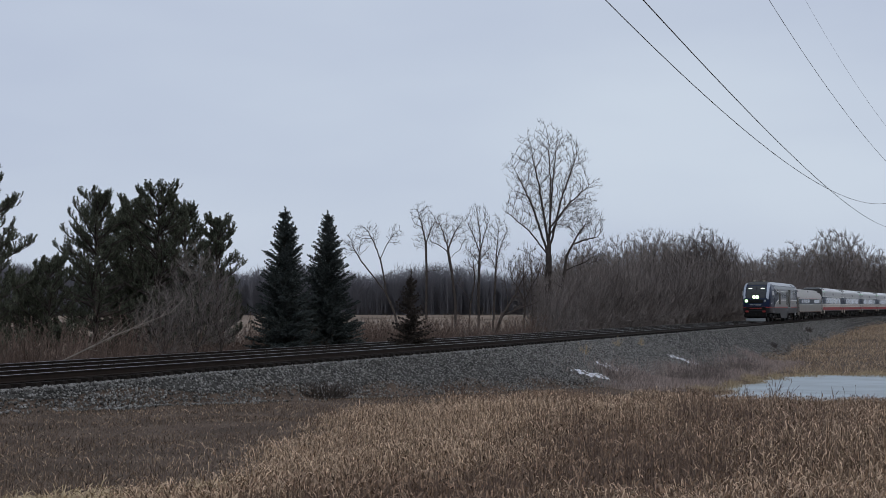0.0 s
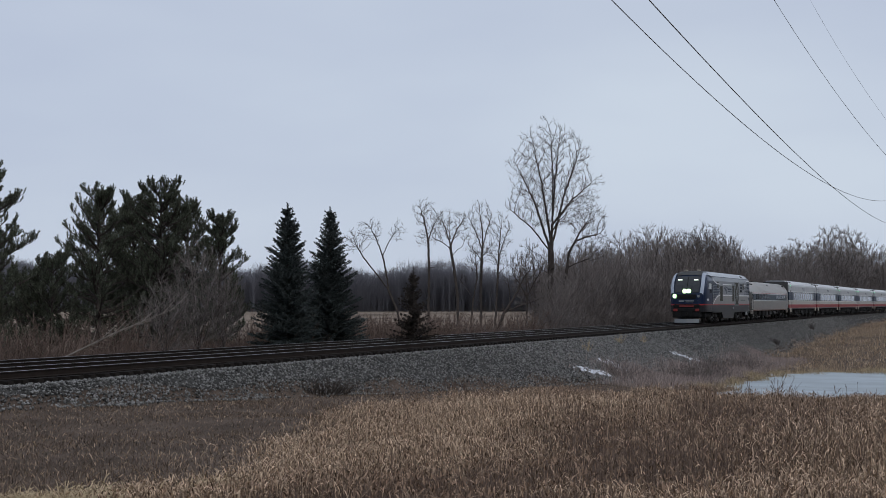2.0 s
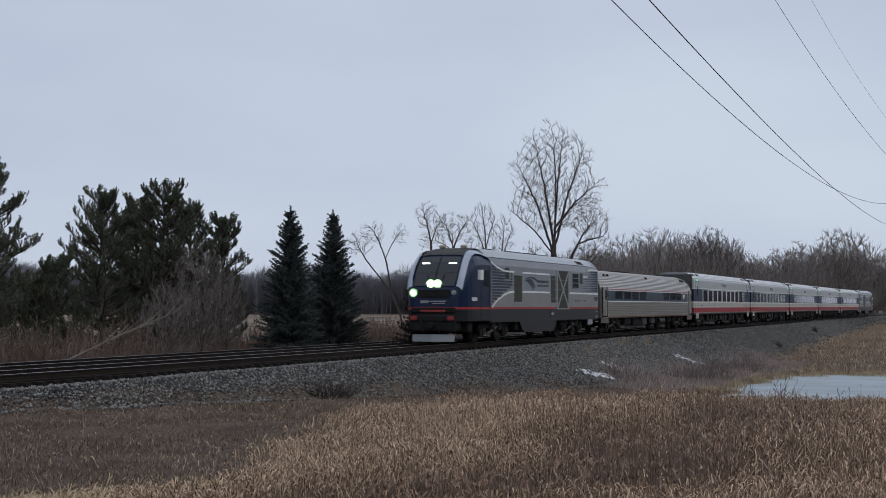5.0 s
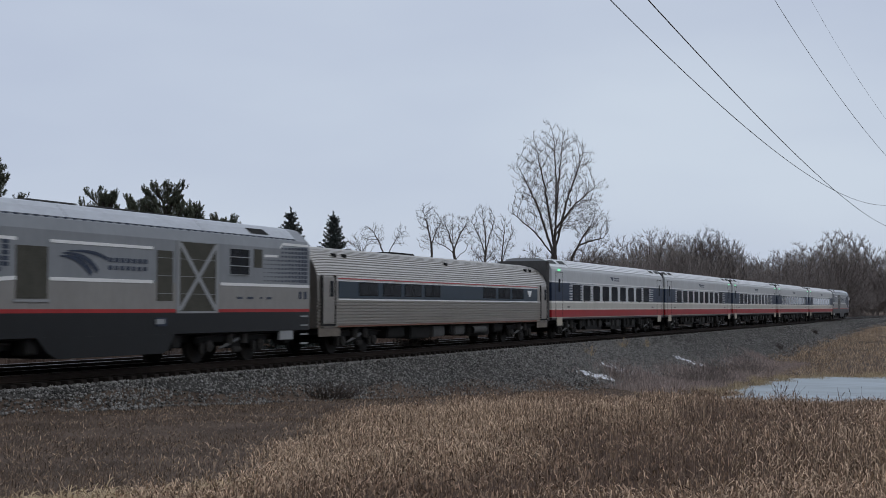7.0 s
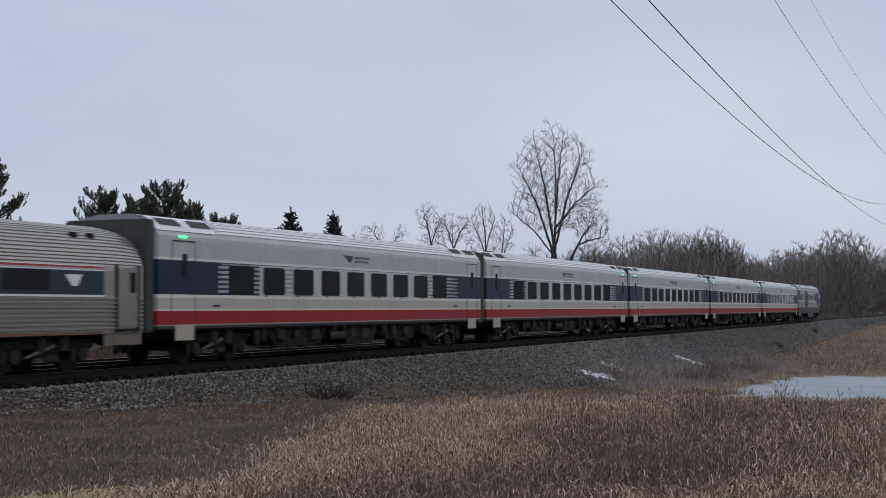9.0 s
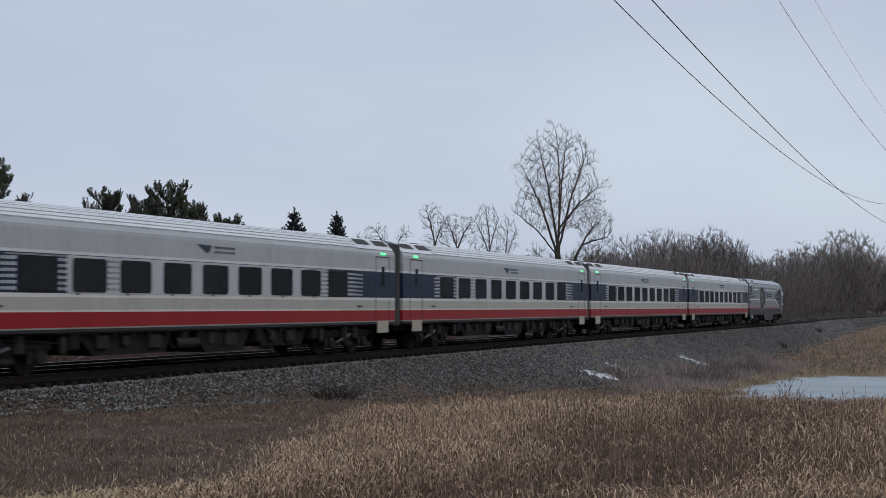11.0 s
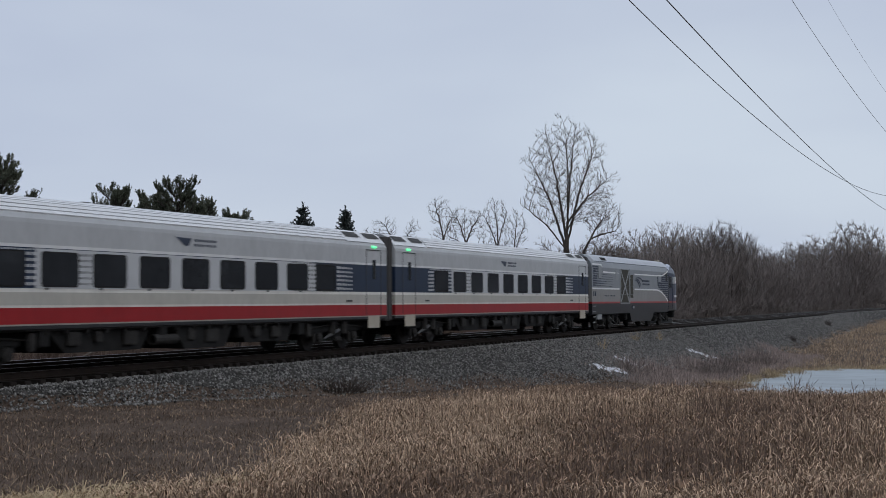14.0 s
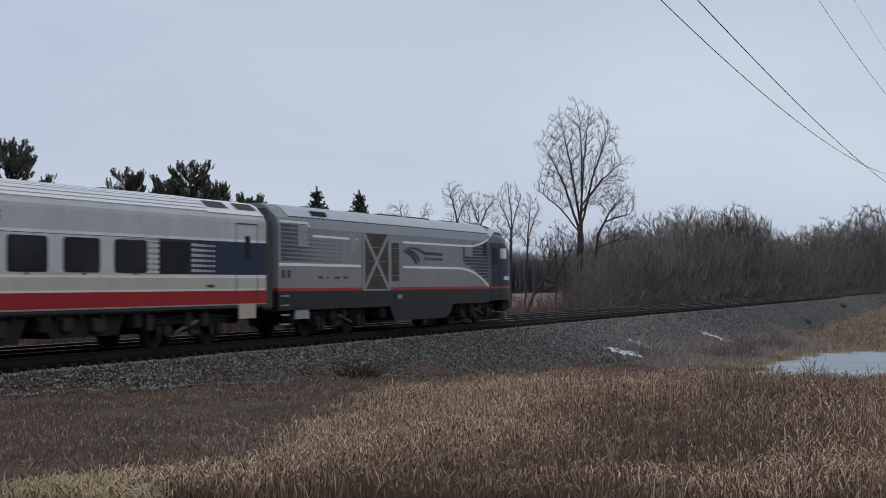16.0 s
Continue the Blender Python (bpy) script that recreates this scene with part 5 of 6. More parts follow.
bare_tree("slender bare tree with a small crown", spot(67.03, 100), 67.03, [(0, -0.1), (0.05, 5.4), (0, 7.5), (-0.1, 8.3)], [(0, 7.5, -0.6, 9.9), (0, 7.5, 0.75, 9.2), (0.05, 5.4, 1.2, 5.5)],
          [(-0.3, 9.4, 0.95, 1.1), (0.45, 8.6, 0.75, 1.0), (-0.5, 7.4, 0.6, 0.6), (1.1, 5.5, 0.5, 0.3)], 33, 0.1, 620, 0.19, 0.27, 0.45, 4, 0.0095, 0.38, group=ROW)
bare_tree("slender bare tree with a wide forked crown", spot(68.33, 100), 68.33, [(0, -0.1), (-0.1, 3.4), (-0.35, 5.4), (-0.6, 6.8), (-0.7, 8.2)], [(-0.6, 6.8, -1.9, 7.6), (-0.65, 7.2, -1.4, 9.3), (-0.65, 7.0, 0.5, 9.2), (-0.5, 6.3, 0.3, 7.0)],
          [(-0.65, 8.4, 1.6, 1.25), (-1.7, 7.6, 0.8, 0.6), (0.4, 7.7, 0.7, 0.6)], 34, 0.115, 700, 0.19, 0.27, 0.4, 4, 0.0095, 0.38, group=ROW)
bare_tree("slender bare tree with upright limbs", spot(69.3, 102), 69.3, [(0, -0.1), (-0.05, 4.0), (0.08, 7.0), (0.1, 8.2), (-0.1, 9.6)], [(0.05, 6.8, -0.9, 9.2), (0.08, 7.0, 0.8, 9.4), (0.05, 6.2, 1.0, 7.4), (0.05, 6.0, -1.0, 7.2)],
          [(-0.05, 8.9, 1.05, 1.9), (0, 6.9, 1.2, 0.7)], 35, 0.115, 700, 0.19, 0.27, 0.5, 4, 0.0095, 0.38, group=ROW)
bare_tree("thin bare tree with tangled branches", spot(69.86, 100), 69.86, [(0, -0.1), (0.25, 4.8), (0.35, 6.8), (0.5, 8.4)], [(0.3, 6.0, 1.1, 8.2), (0.3, 5.4, -0.4, 6.8), (0.25, 4.8, 1.2, 5.6)], [(0.55, 7.9, 0.95, 1.6), (0.3, 6.0, 1.2, 0.7)], 36, 0.09, 620,
          0.19, 0.27, 0.4, 4, 0.0095, 0.38, group=ROW)
bare_tree("crooked low bare tree with sweeping limbs", spot(70.2, 96), 70.2, [(-0.6, -0.1), (0.1, 2.0), (1.1, 3.6), (1.3, 5.0)], [(0.1, 2.0, 2.4, 2.9), (1.1, 3.6, 2.0, 5.2), (0.6, 2.8, 0.3, 4.6)], [(1.5, 5.0, 1.0, 0.8), (2.2, 3.0, 0.9, 0.4), (0.3, 4.4, 0.5, 0.6)], 37,
          0.12, 330, 0.22, 0.3, 0.15, 3, 0.011, group=ROW)
bare_tree("thin young bare tree with a small tangled crown", spot(68.95, 101), 68.95, [(-0.3, -0.1), (0.0, 3.0), (0.3, 4.6), (0.2, 5.8)], [(0.0, 3.0, -0.9, 4.4)], [(0.15, 5.9, 0.75, 0.9), (-0.8, 4.5, 0.5, 0.4)], 39, 0.07, 420, 0.18, 0.23, 0.3, 5, 0.0095, 0.4, group=ROW)
bare_tree("thin bare tree with tangled branches", spot(71.2, 104), 71.2, [(0, -0.1), (0.1, 3.0), (0.0, 5.2)], [(0.1, 3.0, -1.0, 5.0), (0.1, 3.2, 1.2, 5.2)], [(0, 5.6, 1.4, 1.5), (0.2, 3.8, 1.4, 0.8)], 40, 0.09, 800, 0.2, 0.26, 0.35, 5, 0.0095, 0.4, group=ROW)

# brush beyond the rails
RED = "tangle of bare red-brown brush"
rng = random.Random(5)
for k in range(26):
    b = 48.6 + k * 0.42 + rng.uniform(-0.2, 0.2)
    y = SIDING + rng.uniform(2.6, 6.5)
    r = y / math.cos(radians(b))
    bush("brush", "bare red-brown brush beside the track", spot(b, r), rng.uniform(1.5, 2.5), rng.uniform(1.8, 2.6), 100 + k, 60, M_REDBRUSH, group=RED)
for b, r, hgt, wid, seed in ((57.35, 55, 4.7, 1.55, 140), (56.0, 54, 3.2, 1.3, 141), (58.4, 55, 3.3, 0.9, 142)):
    bare_tree("large rounded bush of fine bare twigs", spot(b, r), b, [(0, -0.1), (0, 0.5)], [(0, 0.3, wid * q, hgt * (0.86 - 0.4 * abs(q))) for q in (-0.8, -0.5, -0.2, 0.1, 0.4, 0.75)], [(0, hgt * 0.52, wid, hgt * 0.48)], seed, 0.05, 1100, 0.16,
              0.24, 0.55, 6, 0.006, 0.5, name="brush", category="shrub", limit=3200, twig=M_THICKET)
for k in range(30):
    b = 60.0 + k * 0.42 + rng.uniform(-0.2, 0.2)
    y = SIDING + rng.uniform(3, 9)
    r = y / math.cos(radians(b))
    bush("brush", "low bare red-brown brush beside the track", spot(b, r), rng.uniform(1.5, 2.4) if k < 14 else rng.uniform(1.1, 2.0), rng.uniform(1.8, 3.0), 160 + k, 58, M_REDBRUSH if k < 18 else M_BRUSH, group=RED)

for k in range(44):
    b, r = (59.6 + k * 0.33, rng.uniform(72, 100)) if k < 22 else (64.3 + (k - 22) * 0.36, rng.uniform(66, 92))
    r = max(r, (SIDING + 5) / math.cos(radians(b)))
    bush("brush", "bare red-brown brush at the edge of the field", spot(b, r), rng.uniform(1.6, 2.6), rng.uniform(2.2, 3.4), 460 + k, 50, M_REDBRUSH, group=RED, fine=0.009)

THICKET = "bare thicket beyond the track"
kinds = [bare_tree("tall dense bare grey-brown thicket shrub", (0, 0, -40), 0, [(0, -0.1), (0, 0.5)], [(0, 0.3, 2.2 * q, 5.2 - 1.8 * abs(q)) for q in (-0.9, -0.6, -0.3, 0.0, 0.35, 0.6, 0.9)], [(0, 3.1, 2.3, 2.9), (0, 1.0, 2.6, 1.0)], 200 + k, 0.05, 620, 0.27,
                   0.46, 0.95, 4, 0.0145, 0.85, THICKET, M_THICKET, "thicket_shrub", "shrub", limit=950) for k in range(4)]
young = [bare_tree("bare young tree in the thicket", (0, 0, -40), 0, [(0, -0.1), (0, 1.6), (0.1, 3.4)], [(0, 1.4, 1.9 * q, 7.0 - 2.2 * abs(q)) for q in (-0.9, -0.4, 0.1, 0.5, 0.9)], [(0, 5.3, 2.1, 2.7), (0, 3.0, 1.6, 1.4)], 220 + k, 0.09, 560, 0.3, 0.48,
                   0.8, 4, 0.0145, 0.75, THICKET, M_THICKET, limit=850) for k in range(3)]


def shift_to(ob, at, k, turn):
    m = pose(*at, 0, 0, turn) @ Matrix.Scale(k, 4)
    ob.matrix_basis = m
    return ob


used = set()
b = 72.2
while b < 86.6:
    for deep in range(3):
        y = SIDING + 5.0 + deep * 4.5 + rng.uniform(-1, 1)
        bb = b + rng.uniform(-0.3, 0.3)
        r = y / math.cos(radians(bb))
        top = np.interp(bb, [72, 74, 77, 79.5, 81, 82.5, 84.5, 85.5, 86.5], [452, 436, 420, 425, 456, 445, 432, 455, 460]) + (2 - deep) * 12
        hgt = (545 - top) / 2371 * r + 2.6
        src, size = (kinds[rng.randrange(4)], 6.0) if rng.random() < (0.92, 0.6, 0.4)[deep] else (young[rng.randrange(3)], 8.0)
        k = hgt * rng.uniform(0.85, 1.03) / size
        at = spot(bb, r)
        if src not in used:
            used.add(src)
            shift_to(src, at, k, rng.uniform(0, 360))
        else:
            copy_thing(src, pose(*at, 0, 0, rng.uniform(0, 360)) @ Matrix.Scale(k / src.scale[0] if src.scale[0] else k, 4))
    b += 0.45 if b < 80 else 0.34

lows = [bush("brush", "low bare grey-brown brush at the thicket's edge", (0, 0, -40), 2.0, 3.0, 520 + k, 34, M_THICKET, group=THICKET, fork=4, fine=0.015) for k in range(3)]
for k in range(54):
    x = 92 + k * 4.6 + rng.uniform(-1.5, 1.5)
    y = SIDING - float(drift(x)) + rng.uniform(3.0, 5.0)
    m = pose(x, y, float(land(x, y)), 0, 0, rng.uniform(0, 360)) @ Matrix.Scale(rng.uniform(0.9, 1.5), 4)
    if k < 3:
        lows[k].matrix_basis = m
    else:
        copy_thing(lows[k % 3], m @ Matrix.Scale(1 / lows[k % 3].scale[0], 4))

for b, r, hgt, wid, seed in ((76.4, 150, 11.4, 3.4, 51), (77.3, 158, 11.2, 3.0, 52), (78.55, 178, 13.0, 2.6, 53), (79.3, 186, 12.8, 3.2, 54), (75.3, 140, 9.8, 3.0, 55),
                             (83.9, 290, 18.2, 6.0, 56), (84.4, 300, 19.0, 6.5, 57), (82.6, 262, 14.5, 5.0, 58), (85.9, 380, 18.0, 6.0, 59), (81.7, 240, 12.5, 4.0, 60),
                             (71.6, 125, 8.0, 2.2, 61), (73.7, 130, 9.0, 2.8, 62), (78.9, 172, 12.0, 2.8, 63), (78.1, 170, 11.4, 2.6, 64)):
    f = hgt / 10
    bare_tree("bare spreading tree rising out of the thicket", spot(b, r), b, [(0, -0.1), (0, 2 * f), (0.2, 4.5 * f)], [(0, 2.0 * f, wid * q, hgt * (0.9 - 0.3 * abs(q))) for q in (-0.85, -0.5, -0.1, 0.3, 0.6, 0.9)],
              [(0, hgt * 0.66, wid, hgt * 0.34), (0, hgt * 0.4, wid * 0.9, hgt * 0.22)], seed, 0.17, 900, 0.03 * hgt, 0.042 * hgt, 0.6, 6, 0.0001 * r, 0.07 * hgt, THICKET, M_TWIG if 78 < b < 80 else M_THICKET, limit=1800)

# the leaning dead sapling in the brush
s = Soup()
x0, y0, z0 = spot(51.3, 46)
a = Vector((x0, y0, z0))
e = a + Vector((3.3, -2.4, 1.75)) * 1.08
mid = a.lerp(e, 0.5) + Vector((0, 0, 0.08))
s.tube([a, mid, e], [0.034, 0.026, 0.01], 6)
r5 = random.Random(9)
for k in range(16):
    t = r5.uniform(0.3, 0.95)
    p = a.lerp(e, t)
    d = ((e - a).normalized() + Vector((r5.gauss(0, 0.3), r5.gauss(0, 0.3), r5.gauss(0.05, 0.35)))).normalized()
    l = r5.uniform(0.5, 1.3)
    s.tube([p, p + d * l * 0.5, p + d * l + Vector((0, 0, 0.05))], [0.011, 0.009, 0.005], 4)
tagged(new("dead_sapling", s.mesh("dead_sapling", M_PALE, normals=False)), "pale leaning dead sapling caught in the brush", "tree")

# far woods behind the field, with distance haze put into their colour
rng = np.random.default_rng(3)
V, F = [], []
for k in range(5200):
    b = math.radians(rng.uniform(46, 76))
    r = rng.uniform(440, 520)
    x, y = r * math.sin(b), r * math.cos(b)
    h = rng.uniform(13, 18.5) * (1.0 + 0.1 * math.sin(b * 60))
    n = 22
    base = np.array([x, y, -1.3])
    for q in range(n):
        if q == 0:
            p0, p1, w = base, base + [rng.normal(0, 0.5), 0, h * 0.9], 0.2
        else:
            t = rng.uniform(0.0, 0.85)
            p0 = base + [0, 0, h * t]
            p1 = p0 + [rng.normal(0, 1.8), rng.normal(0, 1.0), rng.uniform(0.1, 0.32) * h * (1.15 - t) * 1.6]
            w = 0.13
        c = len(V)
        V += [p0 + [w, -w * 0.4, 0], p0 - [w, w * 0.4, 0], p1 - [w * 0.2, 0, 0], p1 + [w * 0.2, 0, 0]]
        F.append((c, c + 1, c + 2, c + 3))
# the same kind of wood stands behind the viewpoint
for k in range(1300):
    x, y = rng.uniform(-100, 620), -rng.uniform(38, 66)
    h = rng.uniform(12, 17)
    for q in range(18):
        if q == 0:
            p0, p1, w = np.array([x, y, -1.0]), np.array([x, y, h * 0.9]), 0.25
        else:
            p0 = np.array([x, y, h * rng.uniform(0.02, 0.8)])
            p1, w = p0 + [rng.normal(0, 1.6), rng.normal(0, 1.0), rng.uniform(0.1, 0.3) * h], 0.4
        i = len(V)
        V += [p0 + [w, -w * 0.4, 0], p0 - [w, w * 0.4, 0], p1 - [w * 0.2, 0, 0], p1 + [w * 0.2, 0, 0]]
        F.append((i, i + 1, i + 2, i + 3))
woods = new("far_woods", fast("far_woods", np.array(V), F, M_HAZYWOOD))
tagged(woods, "distant leafless woodland, tinted blue-grey as by haze", "woods", kind="stuff")

# ---- grass: blades scattered over stretches of ground, one mesh a kind ----
def blades(name, n, where, height, width, lean, material, label, seed, curl=0.35, head=0.0, lift=0.0, fold=3):
    rng = np.random.default_rng(seed)
    x, y, k = where(rng, n)
    n = len(x)
    z = land(x, y) - 0.02
    if lift:
        z = z + lift * k * rng.uniform(0.25, 1.0, n)
    h = height * (k if not lift else 1.0) * rng.uniform(0.55, 1.15, n)
    a = rng.uniform(0, 2 * np.pi, n)
    l = np.abs(rng.normal(0, lean, n))
    dx, dy = np.cos(a) * l + 0.05, np.sin(a) * l
    wa = rng.uniform(0, 2 * np.pi, n)
    wx, wy = np.cos(wa) * width / 2, np.sin(wa) * width / 2
    rows = []
    shape = ((0, 1.0, 0), (0.55, 0.9, 0.25), (0.85, 0.7 + head, 0.75), (1.0, 0.1, 1.0)) if fold == 3 else ((0, 0.8, 0), (0.6, 1.0 + head, 0.35), (1.0, 0.15, 1.0))
    for t, w, c in shape:
        bend = t + curl * c * l / max(lean, 0.01) * 0.5
        px, py, pz = x + dx * h * bend, y + dy * h * bend, z + h * (t - 0.25 * curl * c * np.minimum(2, l / max(lean, 0.01)))
        rows.append((np.stack([px - wx * w, py - wy * w, pz], 1), np.stack([px + wx * w, py + wy * w, pz], 1)))
    v = np.stack([p for pair in rows for p in pair], 1).reshape(-1, 3)
    base = np.arange(n)[:, None] * 2 * len(shape)
    f = np.concatenate([base + np.array([[i, i + 1, i + 3, i + 2]]) for i in range(0, 2 * len(shape) - 2, 2)], 0)
    return tagged(new(name, fast(name, v, f, material)), label, "grass", kind="stuff")


def patchy(x, y, a=0.35, b=0.0):
    return np.sin(a * x + 1.7 * np.sin(0.31 * y + b) + b) * np.cos(a * 1.3 * y + np.sin(0.27 * x) - b)


def tall_edge(x):
    """Where the tall stand ends towards the railway."""
    return np.interp(x, [10, 14, 18, 24, 30, 40, 50, 60, 70], [8.6, 9.8, 10.8, 11.8, 14.0, 16.0, 16.4, 15.0, 13.8])


def stand(rng, n):
    x, y = 12 + 62 * rng.random(n) ** 1.4, rng.uniform(-6, 17.5, n)
    k = 0.75 + 0.25 * patchy(x, y) + 0.2 * patchy(x, y, 1.3, 2.0)
    e = tall_edge(x) + 0.9 * patchy(x, y, 0.9, 1.0) - y
    k = k * np.clip(0.4 + e / 3.8, 0.18, 1) * np.interp(x + 0.8 * (8 - y), [12, 17, 24], [0.45, 0.65, 1.0]) * np.interp(x, [42, 60], [1.0, 0.55])
    far = np.degrees(np.arctan2(x, y))
    keep = (e + rng.normal(0, 0.55, n) * np.interp(x, [26, 40], [1, 0.3]) > 0.3) & (pond_depth(x, y) < -0.02) & (np.hypot(x, y) > 13) & (far > 47) & (far < 88)
    return x[keep], y[keep], np.clip(k[keep], 0.2, 1.3)


def weedy(x, y):
    """Above zero in the swath where dark weeds crowd out the tan grass."""
    swath = np.clip(1 - np.abs(y - 4.7 + 0.06 * (x - 15)) / 2.7, -0.6, 0.7) + 0.4 * patchy(x, y, 0.9, 0.6)
    far = np.clip((x - 26) / 8, 0, 1)
    return swath * (1 - far) + patchy(x, y, 0.28, 0.6) * far


def stand_dark(rng, n):
    x, y, k = stand(rng, n)
    keep = weedy(x, y) + rng.normal(0, 0.5, len(x)) > -0.2
    return x[keep], y[keep], k[keep]


def stand_light(rng, n):
    x, y, k = stand(rng, n)
    keep = weedy(x, y) + rng.normal(0, 0.32, len(x)) < 0.2
    return x[keep], y[keep], k[keep]


def arches(name, n, where, top, length, width, material, label, seed):
    """Narrow leaves that leave their stems at all heights, rise, and bend over to a hanging tip."""
    rng = np.random.default_rng(seed)
    x, y, k = where(rng, n)
    n = len(x)
    z = land(x, y) + top * k * rng.uniform(0.2, 1.0, n) ** 0.7
    l = length * rng.uniform(0.5, 1.5, n)
    a, rise, droop = rng.uniform(0, 2 * np.pi, n), rng.uniform(0.5, 1.6, n), rng.uniform(0.7, 2.2, n)
    wa = a + np.pi / 2 + rng.normal(0, 0.5, n)
    w = width * rng.uniform(0.6, 1.3, n) / 2
    rows = []
    for t, f in ((0.0, 0.6), (0.4, 1.0), (0.75, 0.9), (1.0, 0.15)):
        p = np.stack([x + np.cos(a) * l * t * 0.75, y + np.sin(a) * l * t * 0.75, z + l * (rise * t - droop * t * t)], 1)
        side = np.stack([np.cos(wa) * w * f, np.sin(wa) * w * f, 0.3 * w * f], 1)
        rows += [p - side, p + side]
    v = np.stack(rows, 1).reshape(-1, 3)
    f = np.concatenate([np.arange(n)[:, None] * 8 + np.array([[i, i + 1, i + 3, i + 2]]) for i in (0, 2, 4)], 0)
    return tagged(new(name, fast(name, v, f, material)), label, "grass", kind="stuff")


blades("grass_stand", 150000, stand_light, 0.72, 0.007, 0.22, M_GRASS, "tall dry tan grass, bent and tangled", 1, 0.8, 0.5)
blades("grass_stems", 150000, stand_dark, 0.85, 0.009, 0.2, M_STEMS, "dark brown dead weed stems", 2, 0.2, fold=2)
arches("grass_leaves", 330000, stand_light, 0.8, 0.13, 0.0115, M_GRASS, "curled dry leaves arching off the grass stems", 7)
blades("grass_seed_heads", 210000, stand_dark, 0.075, 0.0145, 0.7, M_SEED, "brown seed heads and leaf scraps on the weed stems", 8, 0.8, 0.3, lift=0.85, fold=2)


def verge(rng, n):
    x, y = 9 + 121 * rng.random(n) ** 2.2, rng.uniform(6, 20.4, n)
    low = np.interp(x, LOW_X, LOW_Z)
    toe = TRACK - 1.75 - (SHOULDER - low) / 0.5
    e = toe + 0.5 + 0.7 * patchy(x, y, 0.8, 0.3) - y
    keep = (e > 0) & (y > tall_edge(x) - 1.2) & (pond_depth(x, y) < -0.05) 
    return x[keep], y[keep], (0.75 + 0.3 * patchy(x, y, 0.6, 1.5))[keep]


blades("grass_verge", 160000, verge, 0.14, 0.009, 0.9, M_VERGE, "low brown dead grass on the verge", 3, 0.5, fold=2)
blades("grass_verge_pale", 34000, verge, 0.12, 0.011, 1.0, M_GRASS, "scattered pale dry grass on the verge", 4, 0.6, fold=2)


def corner(rng, n):
    x, y = rng.uniform(10.8, 14.6, n), rng.uniform(7.8, 10.9, n)
    keep = (patchy(x, y, 0.9, 2.2) + 0.35 * patchy(x, y, 2.1, 0.7) + rng.normal(0, 0.22, n) > 0.12) & (y < tall_edge(x) + 1.2)
    return x[keep], y[keep], np.ones(keep.sum())


arches("grass_flattened", 20000, corner, 0.12, 0.2, 0.012, M_STRAW, "flattened pale yellow straw", 5)


def foot(rng, n):
    x = 62 + 46 * rng.random(n)
    y = TRACK - 1.75 - (SHOULDER - np.interp(x, LOW_X, LOW_Z)) / 0.5 + rng.normal(-0.6, 1.0, n)
    keep = (pond_depth(x, y) < -0.03) & (patchy(x, y, 0.5, 0.9) + rng.normal(0, 0.3, n) > -0.35)
    return x[keep], y[keep], (0.75 + 0.35 * patchy(x, y, 0.7, 0.5))[keep]


blades("grass_weeds", 42000, foot, 0.6, 0.013, 0.5, M_WEEDS, "pale grey-purple dead weeds at the foot of the bank", 12, 0.5, 0.2, fold=2)


def bank(rng, n):
    x, y = rng.uniform(88, 300, n) ** 1.0, rng.uniform(-20, 20.5, n)
    low = np.interp(x, LOW_X, LOW_Z)
    toe = TRACK - 1.75 - (SHOULDER - low) / 0.5
    keep = (toe + 0.3 + 0.8 * patchy(x, y, 0.3, 0.3) > y + drift(x)) & (pond_depth(x, y) < -0.05)
    return x[keep], y[keep], (0.8 + 0.3 * patchy(x, y, 0.3, 1.5))[keep]


blades("grass_bank", 75000, bank, 0.4, 0.028, 0.7, M_TAWNY, "tawny dry grass beyond the pond", 6, 0.6, 0.3, fold=2)


def shore(rng, n):
    x, y = rng.uniform(58, 100, n), rng.uniform(-4, 16, n)
    d = pond_depth(x, y)
    keep = (d < 0.0) & (d > -0.2 - 0.15 * patchy(x, y, 0.8, 0.2)) & (x > 69)
    return x[keep], y[keep], (0.7 + 0.45 * patchy(x, y, 0.9, 1.2))[keep]


blades("grass_shore", 90000, shore, 0.6, 0.016, 0.75, M_STRAW, "tussocks of tawny grass overhanging the pond's edge", 9, 0.9, 0.3)

# ---- overhead cables ----
def cable(a, b, sag, radius, ends):
    """A sagging cable over the line from a to b in plan; sag: its height as a curve along that line."""
    cu = bpy.data.curves.new("overhead_cable", "CURVE")
    cu.dimensions, cu.bevel_depth, cu.bevel_resolution = "3D", radius, 2
    sp = cu.splines.new("POLY")
    n = 70
    sp.points.add(n)
    for i in range(n + 1):
        t = ends[0] + (ends[1] - ends[0]) * i / n
        sp.points[i].co = (a[0] + (b[0] - a[0]) * t, a[1] + (b[1] - a[1]) * t, (sag[0] * t + sag[1]) * t + sag[2], 1)
    cu.materials.append(M_WIRE)
    return tagged(new("overhead_cable", cu), "black overhead cable sagging across the sky", "cable", "overhead cables")


cable((19.26, 5.26), (60.72, 4.37), (3.188, -3.335, 6.241), 0.0075, (-0.5, 1.1))
cable((19.48, 4.73), (78.69, 5.38), (2.174, -2.296, 6.231), 0.009, (-0.4, 1.1))
cable((20.19, 2.99), (27.23, 1.84), (0.527, -2.288, 6.228), 0.0036, (-2.0, 1.6))
cable((20.39, 2.49), (21.97, 1.48), (0.318, -2.071, 6.230), 0.0016, (-4.0, 2.2))


